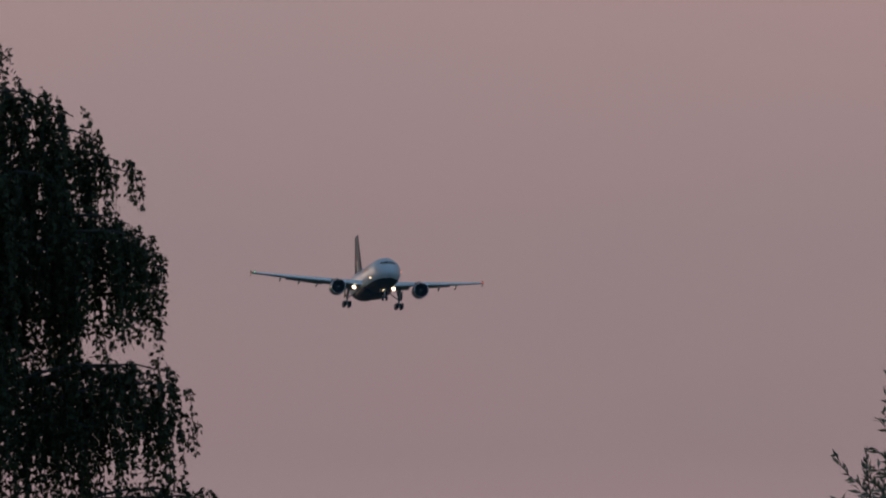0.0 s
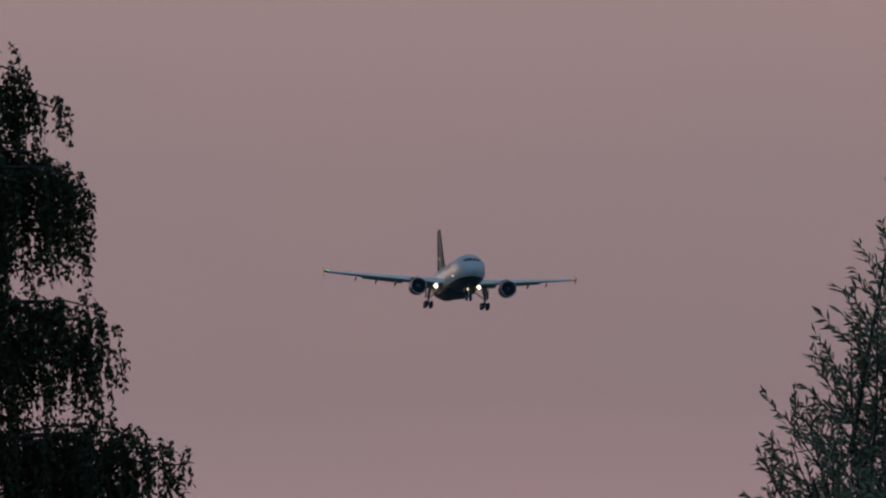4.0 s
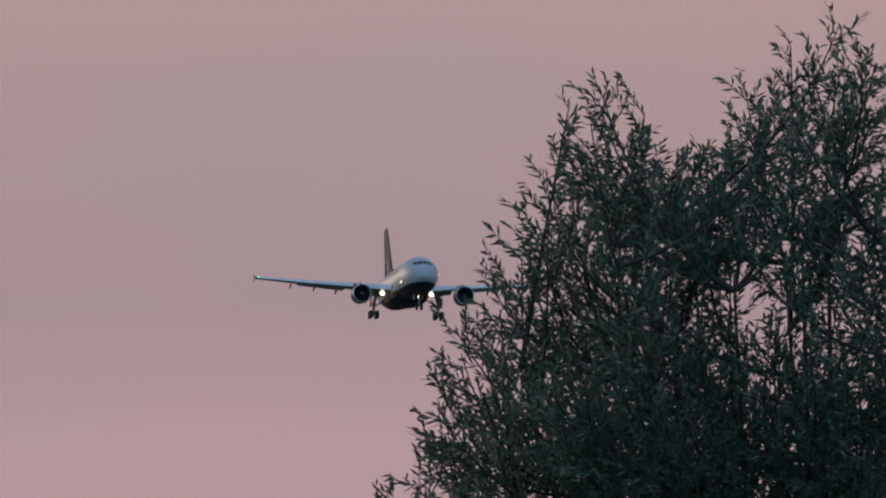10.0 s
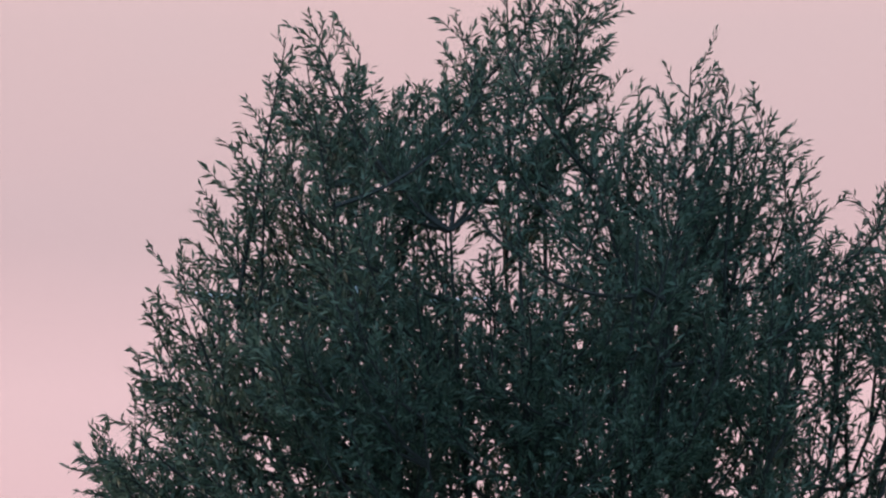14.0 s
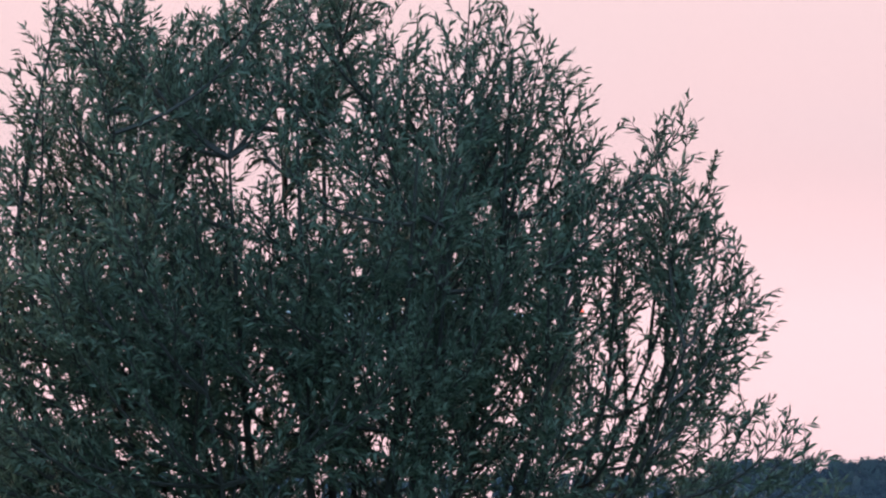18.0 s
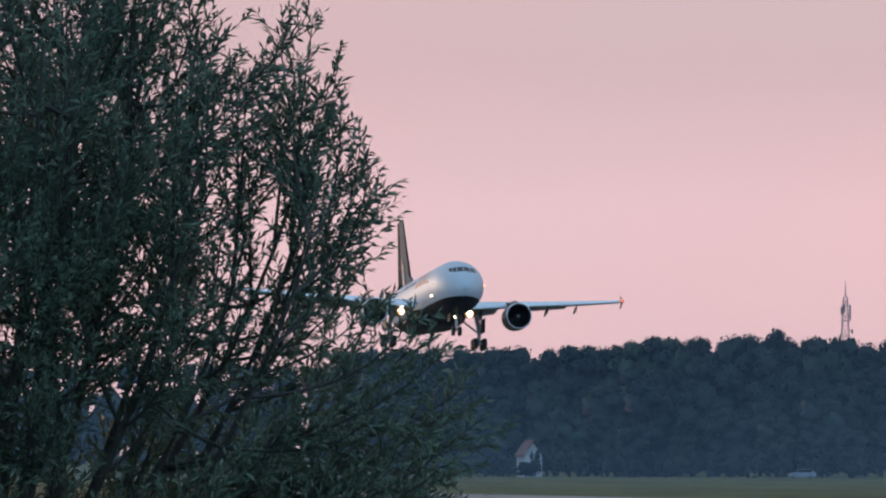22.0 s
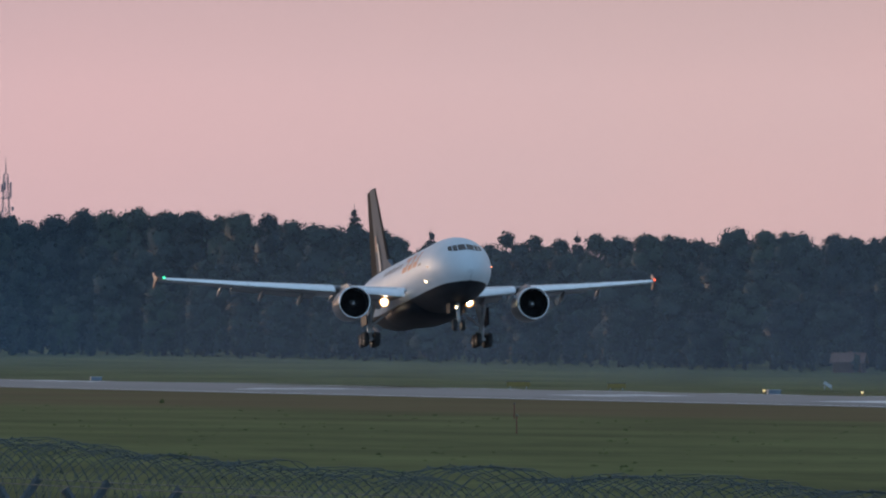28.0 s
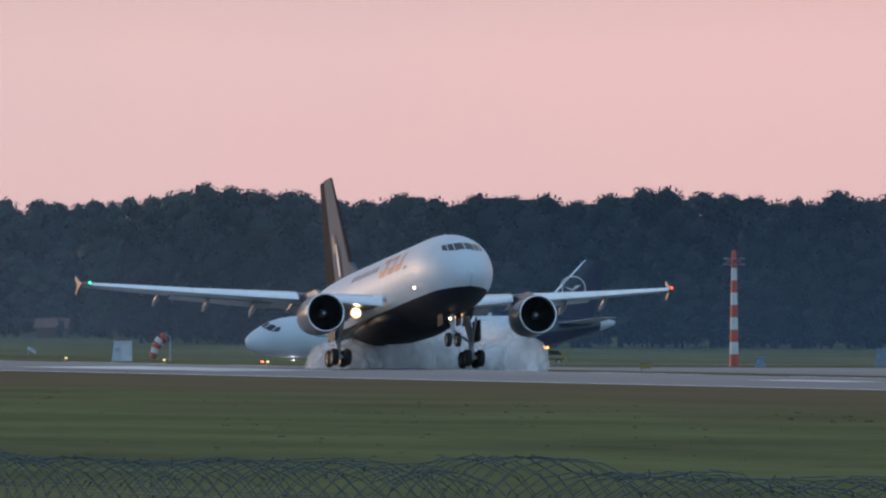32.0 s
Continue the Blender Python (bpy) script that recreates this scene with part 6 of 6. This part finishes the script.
# ---- houses at the edge of the wood ----
def house(az, d, w, depth, h, turn, wall, label):
    x, y, z = far_spot(az, d)
    t = thing("house", Matrix.Translation((x, y, z)) @ Matrix.Rotation(radians(turn - az), 4, "Z"), label, "house", "houses by the wood")
    r = h * 0.6
    walls = loft([[(-w / 2, -depth / 2, -0.3), (w / 2, -depth / 2, -0.3), (w / 2, depth / 2, -0.3), (-w / 2, depth / 2, -0.3)], [(-w / 2, -depth / 2, h), (w / 2, -depth / 2, h), (w / 2, depth / 2, h), (-w / 2, depth / 2, h)]], True, True, True)
    gables = ([(-w / 2, -depth / 2, h), (w / 2, -depth / 2, h), (0, -depth / 2, h + r), (-w / 2, depth / 2, h), (w / 2, depth / 2, h), (0, depth / 2, h + r)], [(0, 1, 2), (4, 3, 5), (0, 2, 5, 3), (1, 4, 5, 2)])
    part("wall", join(walls, gables), wall, t)
    for s in (-1, 1):
        o = [(s * (w / 2 + 0.4), -depth / 2 - 0.4, h - 0.25), (0, -depth / 2 - 0.4, h + r + 0.12), (0, depth / 2 + 0.4, h + r + 0.12), (s * (w / 2 + 0.4), depth / 2 + 0.4, h - 0.25)]
        u = [(p[0], p[1], p[2] + 0.2) for p in o]
        part("roof_slope", loft([o, u], True, True, True), M["roof"], t)
    for wx in (-w * 0.25, w * 0.25):
        for wz in (1.2, 3.6):
            if wz + 1 < h + 0.6:
                f = part("window", box(1.1, 0.1, 1.3, (wx, -depth / 2 - 0.03, wz + 0.3), 0.02), M["glass"], t)
                part("sill", box(1.3, 0.2, 0.08, (wx, -depth / 2 - 0.08, wz - 0.4), 0.02), wall, f)
    part("chimney", box(0.6, 0.6, 1.3, (w * 0.2, 0, h + r * 0.8), 0.03), M["roof"], t)


house(9.99, 2958, 2.8, 6, 3.4, 12, M["render"], "white rendered house half hidden by trees")
house(13.53, 2562, 3.4, 4.0, 1.5, 80, M["roof"], "small hut with a brown tiled roof")
house(10.35, 2985, 8, 9, 3.2, 75, M["roof"], "house with a wide brown roof half hidden by trees")


# ---- perimeter fence below the bank, with a coil of barbed wire in its Y-shaped arms ----
def perimeter_fence():
    t = thing("perimeter_fence", Matrix(), "steel perimeter fence with Y-shaped arms and coiled barbed wire", "fence")
    X, TOP = 25.0, 5.2
    rng = np.random.default_rng(77)
    ys = [70 + 2.5 * k for k in range(46)]
    wires = []
    for k in range(12):
        x0 = -0.4 + 0.2 * k
        wires.append(tube([(0, -1.25 + 0.21 * k, 0), (0, -1.25 + 0.21 * k, 2.3)], 0.0025, 3, False))
        wires.append(tube([(0, -1.25, 0.2 * k), (0, 1.25, 0.2 * k)], 0.0025, 3, False))
    panel_mesh = join(*wires)
    arm_l = tube([(0, 0, -0.02), (-0.18, 0, 0.26), (-0.40, 0, 0.58)], 0.032, 6)
    arm_r = tube([(0, 0, -0.02), (0.18, 0, 0.26), (0.40, 0, 0.58)], 0.032, 6)
    first = {}

    def put(name, mesh, material, m, kind=0):
        key = (name, kind)
        if key not in first:
            first[key] = part(name, mesh, material, t)
            first[key].matrix_basis = m
        else:
            again(first[key], t, m)

    # four different stretches of coil, each 2.5 m long, the loops crossing one another
    coils = []
    for c in range(4):
        loops, barbs = [], []
        for strand in (0, 1):
            pts = []
            steps = 7 * 16
            for i in range(steps + 1):
                a = 2 * math.pi * i / 16 * (1 if strand else -1) + c * 0.7
                r = 0.43 * (1 + 0.06 * math.sin(i * 0.37 + c * 2 + strand)) + rng.normal() * 0.006
                pts.append((r * math.sin(a) * 1.05, -1.3 + 2.6 * i / steps + 0.05 * math.sin(a * 0.5), r * math.cos(a)))
            loops.append(tube(pts, 0.0029, 4, False))
            for i in range(0, steps, 2):
                p = Vector(pts[i])
                d = Vector(rng.normal(size=3)).normalized() * 0.015
                e = Vector(rng.normal(size=3)).normalized() * 0.006
                barbs.append(([p - d - e, p - d + e, p + d + e, p + d - e], [(0, 1, 2, 3)]))
        coils.append(join(*loops, *barbs))
    for k, y in enumerate(ys):
        g = ground_z(X, y)
        put("post", tube([(0, 0, -0.3), (0, 0, TOP - g + 0.02)], 0.035, 8), M["galv"], Matrix.Translation((X, y, g)))
        dip = 0.12 * (1 - smooth01(114, 130, y))
        put("arm", arm_l, M["arm_steel"], Matrix.Translation((X, y, TOP - dip)))
        put("outer_arm", arm_r, M["arm_steel"], Matrix.Translation((X, y, TOP - dip)))
        put("wire_panel", panel_mesh, M["galv"], Matrix.Translation((X, y + 1.25, g + 0.05)))
        sag = 0.025 * math.sin(k * 0.9) + 0.02 * math.sin(k * 2.3) + 0.04 * (1 - smooth01(90, 120, y)) - 0.15 + 0.14 * smooth01(108, 142, y)
        put("coil", coils[k % 4], M["wire"], Matrix.Translation((X, y + 1.25, TOP + 0.46 + sag)), k % 4)
    for dx, dz in ((-0.40, 0.57), (-0.2, 0.29), (0.2, 0.29), (0.40, 0.57)):
        part("strand", tube([(X + dx, ys[0], TOP + dz), (X + dx, ys[-1], TOP + dz)], 0.004, 4), M["wire"], t)
    return t


M["arm_steel"] = mat("dull_fence_steel", (0.066, 0.082, 0.098), 0.7, metal=0.1, vary=0.3, scale=6)
M["wire"] = mat("barbed_wire", (0.075, 0.092, 0.092), 0.6, metal=0.1, vary=0.3, scale=8)
perimeter_fence()


# ---- weeds in the field and along the fence ----
def weeds():
    rng = np.random.default_rng(5)
    cs, rs, ks = [], [], []
    for k in range(10):
        x, y = rng.uniform(130, 298), rng.uniform(520, 1500)
        s = rng.uniform(0.08, 0.22) * (1.8 if rng.random() < 0.06 else 1)
        cs.append((x, y, ground_z(x, y) + s * 0.7))
        rs.append((s * rng.uniform(0.8, 2.5), s * rng.uniform(0.8, 3.5), s))
        ks.append(int(26 + 60 * s))
    v, f = leaf_cloud(cs, rs, ks, 0.16, 6)
    tagged(mesh_np("weeds", v, f, M["weed"]), "scattered dark weeds in the mown grass", "weeds", kind="stuff")
    cs, rs, ks = [], [], []
    for k in range(260):
        y = rng.uniform(80, 180)
        x = 25 + rng.uniform(1.5, 9.0)
        h = max(0.3, 5.15 - ground_z(x, y) + rng.uniform(-1.2, 0.0) - (x - 25) * 0.06)
        cs.append((x, y, ground_z(x, y) + h * 0.5))
        rs.append((rng.uniform(0.2, 0.6), rng.uniform(0.3, 0.9), h * 0.5))
        ks.append(int(40 + 60 * h))
    v, f = leaf_cloud(cs, rs, ks, 0.10, 9)
    tagged(mesh_np("brush", v, f, M["weed"]), "tall weeds and brush behind the perimeter fence", "brush", kind="stuff")


M["weed"] = leaf_mat("weed_leaf", (0.075, 0.105, 0.035), (0.13, 0.155, 0.06), 0.35)
weeds()


def tufts():
    """Uneven tufts of longer grass over the mown field."""
    rng = np.random.default_rng(15)
    k = 1600
    az, d = np.radians(rng.uniform(9.5, 17.6, k)), 1320 - 900 * rng.random(k) ** 1.5
    x, y = d * np.sin(az), d * np.cos(az)
    keep = (x > 75) & (x < 262 - 14 * rng.random(k))
    x, y = x[keep], y[keep]
    patch = np.sin(x * 0.11 + 3 * np.sin(y * 0.013)) * np.sin(y * 0.021 + 2 * np.sin(x * 0.05))
    h = rng.uniform(0.03, 0.10, len(x)) * (1.0 + 0.5 * patch)
    z = np.array([ground_z(a, b) for a, b in zip(x, y)]) - 0.01
    vs = []
    for j in range(3):
        w = rng.uniform(0.04, 0.16, len(x))
        dx, lean = rng.normal(size=len(x)) * 0.12, rng.normal(size=len(x)) * 0.08
        a = np.stack([x + dx - w, y + j * 0.05, z], 1)
        b = np.stack([x + dx + w, y + j * 0.05, z], 1)
        c = np.stack([x + dx + lean, y + j * 0.05 + 0.03, z + h * rng.uniform(0.6, 1.0, len(x))], 1)
        vs.append(np.stack([a, b, c], 1))
    v = np.concatenate(vs).reshape(-1, 3)
    tagged(mesh_np("grass_tufts", v, np.arange(len(v)).reshape(-1, 3), M["tuft"], normals=np.tile((0.0, -0.3, 1.0), (len(v), 1))), "uneven tufts of longer grass in the field", "grass", kind="stuff")


M["tuft"] = leaf_mat("tuft_blade", (0.074, 0.106, 0.035), (0.140, 0.172, 0.064), 0.4)
tufts()


# ---- tyre smoke at touch-down ----
def smoke_mat():
    m = bpy.data.materials.new("tyre_smoke")
    m.use_nodes = True
    n, l = m.node_tree.nodes, m.node_tree.links
    out = n["Material Output"]
    n.remove(n["Principled BSDF"])
    d, tr, mx = n.new("ShaderNodeBsdfDiffuse"), n.new("ShaderNodeBsdfTransparent"), n.new("ShaderNodeMixShader")
    d.inputs[0].default_value = (1.0, 1.0, 1.0, 1)
    tl, add = n.new("ShaderNodeBsdfTranslucent"), n.new("ShaderNodeMixShader")
    tl.inputs[0].default_value = (1.0, 1.0, 1.0, 1)
    add.inputs[0].default_value = 0.5
    l.new(d.outputs[0], add.inputs[1])
    l.new(tl.outputs[0], add.inputs[2])
    co, nz, r = n.new("ShaderNodeTexCoord"), n.new("ShaderNodeTexNoise"), n.new("ShaderNodeMapRange")
    sep, mag, pw, mul = n.new("ShaderNodeSeparateXYZ"), n.new("ShaderNodeMath"), n.new("ShaderNodeMath"), n.new("ShaderNodeMath")
    nz.inputs["Scale"].default_value, nz.inputs["Detail"].default_value = 1.6, 3.0
    r.inputs["From Min"].default_value, r.inputs["From Max"].default_value = 0.3, 0.7
    r.inputs["To Min"].default_value, r.inputs["To Max"].default_value = 0.42, 0.95
    # a puff thins out towards its rim
    mag.operation, pw.operation, mul.operation = "ABSOLUTE", "POWER", "MULTIPLY"
    pw.inputs[1].default_value = 1.0
    l.new(co.outputs["Object"], nz.inputs["Vector"])
    l.new(co.outputs["Object"], sep.inputs[0])
    l.new(sep.outputs["Y"], mag.inputs[0])
    l.new(mag.outputs[0], pw.inputs[0])
    l.new(nz.outputs["Fac"], r.inputs["Value"])
    l.new(r.outputs[0], mul.inputs[0])
    l.new(pw.outputs[0], mul.inputs[1])
    l.new(mul.outputs[0], mx.inputs[0])
    l.new(tr.outputs[0], mx.inputs[1])
    l.new(add.outputs[0], mx.inputs[2])
    l.new(mx.outputs[0], out.inputs[0])
    return m


M["smoke"] = smoke_mat()
smoke = thing("tyre_smoke", Matrix.Translation((332, 1300, 0)), "white tyre smoke curling up behind the main wheels", "smoke")
smoke["kind"] = "stuff"
PUFFS = []


def build_smoke():
    rng = np.random.default_rng(3)
    meshes = []
    for k in range(6):
        bm = bmesh.new()
        bmesh.ops.create_icosphere(bm, subdivisions=3, radius=1.0)
        for v in bm.verts:
            v.co *= 1 + 0.28 * noise.noise(v.co * 1.4 + Vector((k * 7, 0, 0))) + 0.16 * noise.noise(v.co * 3.6 + Vector((0, k * 5, 0)))
        me = bpy.data.meshes.new("puff")
        bm.to_mesh(me)
        bm.free()
        me.polygons.foreach_set("use_smooth", [True] * len(me.polygons))
        me.normals_split_custom_set_from_vertices([tuple((v.co + Vector((0, 0, 0.5))).normalized()) for v in me.vertices])
        me.materials.append(M["smoke"])
        meshes.append(me)
    for k in range(40):
        x0 = max(-8.5, min(9.5, 0.6 + 4.6 * rng.normal()))
        born = 31.42 + 0.36 * abs(x0 - 4.8) / 11 + rng.uniform(0, 0.16)
        o = new("puff", meshes[k % 6])
        o.parent = smoke
        r = rng.uniform(0.8, 1.7) * (1.0 - 0.35 * (k % 3 == 0))
        o.scale = (r * rng.uniform(1.3, 2.3), r * rng.uniform(1.0, 1.6), r * rng.uniform(1.0, 1.6))
        PUFFS.append((o, born, x0, 1272 + 66.4 * (32 - born) * 0.25 - 1300 + rng.uniform(0, 4), rng.normal() * 1.5, rng.uniform(0.0, 3.4) * (0.3 + 0.7 * rng.random()), rng.uniform(0, 360)))


build_smoke()


def smoke_motion():
    for o, born, x, y, drift, rise, turn in PUFFS:
        def at(t):
            age = max(0.0, t - born)
            up = min(1.0, age / 0.18)
            return (t, Matrix.Translation((x + drift * age, y + 2 * age, -2.4 + 2.3 * up + rise * age)) @ Matrix.Rotation(radians(turn + 40 * age), 4, "Y"))
        walk(o, [at(0), at(20), at(31), at(born - 0.04), at(born + 0.06), at(born + 0.12), at(born + 0.2)] + [at(t) for t in (32.0,) if t > born + 0.24])
    drive()

# ---- what moves ----
# seconds, and the place of the mid-point between the two landing lights of the landing aircraft
FLIGHT = [
    (0, 332.92, 3394.8, 103.58), (1, 332.94, 3328.4, 99.05), (2, 332.91, 3262.0, 94.44), (3, 332.96, 3195.6, 89.93),
    (4, 333.05, 3129.2, 85.58), (5, 333.06, 3062.8, 81.39), (6, 332.91, 2996.4, 77.47), (7, 332.92, 2930.0, 73.74),
    (8, 332.62, 2863.6, 69.87), (9, 332.28, 2797.2, 66.03), (10, 331.78, 2730.8, 62.17), (11, 331.15, 2664.4, 58.23),
    (12, 330.41, 2598.0, 54.45), (13, 329.79, 2531.6, 50.67), (14, 329.27, 2465.2, 46.89), (15, 328.89, 2398.8, 43.12),
    (16, 328.68, 2332.4, 39.38), (17, 328.64, 2266.0, 35.68), (18, 328.77, 2199.6, 32.08), (19, 329.07, 2133.2, 28.59),
    (20, 329.5, 2066.8, 25.26), (21, 330.03, 2000.4, 22.08), (22, 330.66, 1934.0, 19.03), (23, 331.45, 1867.6, 16.13),
    (24, 332.22, 1801.2, 13.52), (25, 332.84, 1734.8, 11.6), (26, 333.14, 1668.4, 10.13), (27, 333.23, 1602.0, 8.57),
    (28, 333.11, 1535.6, 7.21), (28.5, 332.97, 1502.4, 6.61), (29, 332.87, 1469.2, 6.05), (29.5, 332.58, 1436.0, 5.48),
    (30, 332.44, 1402.8, 4.98), (30.5, 332.05, 1369.6, 4.56), (31, 331.8, 1336.4, 4.22), (31.4, 331.47, 1309.8, 4.12),
    (31.7, 331.23, 1289.9, 4.03), (32, 331.0, 1270.0, 4.0)]
# seconds, nose up, bank to port, crab into the wind (degrees)
ATTITUDE = [(0, 4.2, 2.4, 3.0), (3, 4.2, 1.9, 2.4), (6, 4.2, 1.5, 1.6), (9, 4.5, 1.3, 1.0), (13, 4.7, 0.9, 0.6), (17, 4.9, 0.6, 0.3), (20, 5.0, 0.5, 0.0), (21, 5.05, 1.0, -0.1), (22, 5.1, 2.0, -0.15),
            (23, 5.1, 0.7, 0.25), (24, 5.15, 0.45, 0.6), (25, 5.2, 0.2, -0.5), (26, 5.3, 0.1, -0.9), (29, 5.9, 0.3, -1.1), (30.4, 6.1, 0.4, -1.0), (31, 6.7, 0.4, -1.0), (32, 6.0, 0.5, -0.9)]


def attitude(t):
    ts = [a[0] for a in ATTITUDE]
    return [float(np.interp(t, ts, [a[i] for a in ATTITUDE])) for i in (1, 2, 3)]


def motions():
    rows = []
    for t, x, y, z in FLIGHT:
        up, bank, crab = attitude(t)
        turn = pose(0, 0, 0, -up, bank, crab)
        m = Matrix.Translation(Vector((x, y, z)) - (turn @ Vector(LIGHT_MID))) @ turn
        rows.append((t, m))
    walk(freighter, rows)
    taxi_motion()
    smoke_motion()


motions()
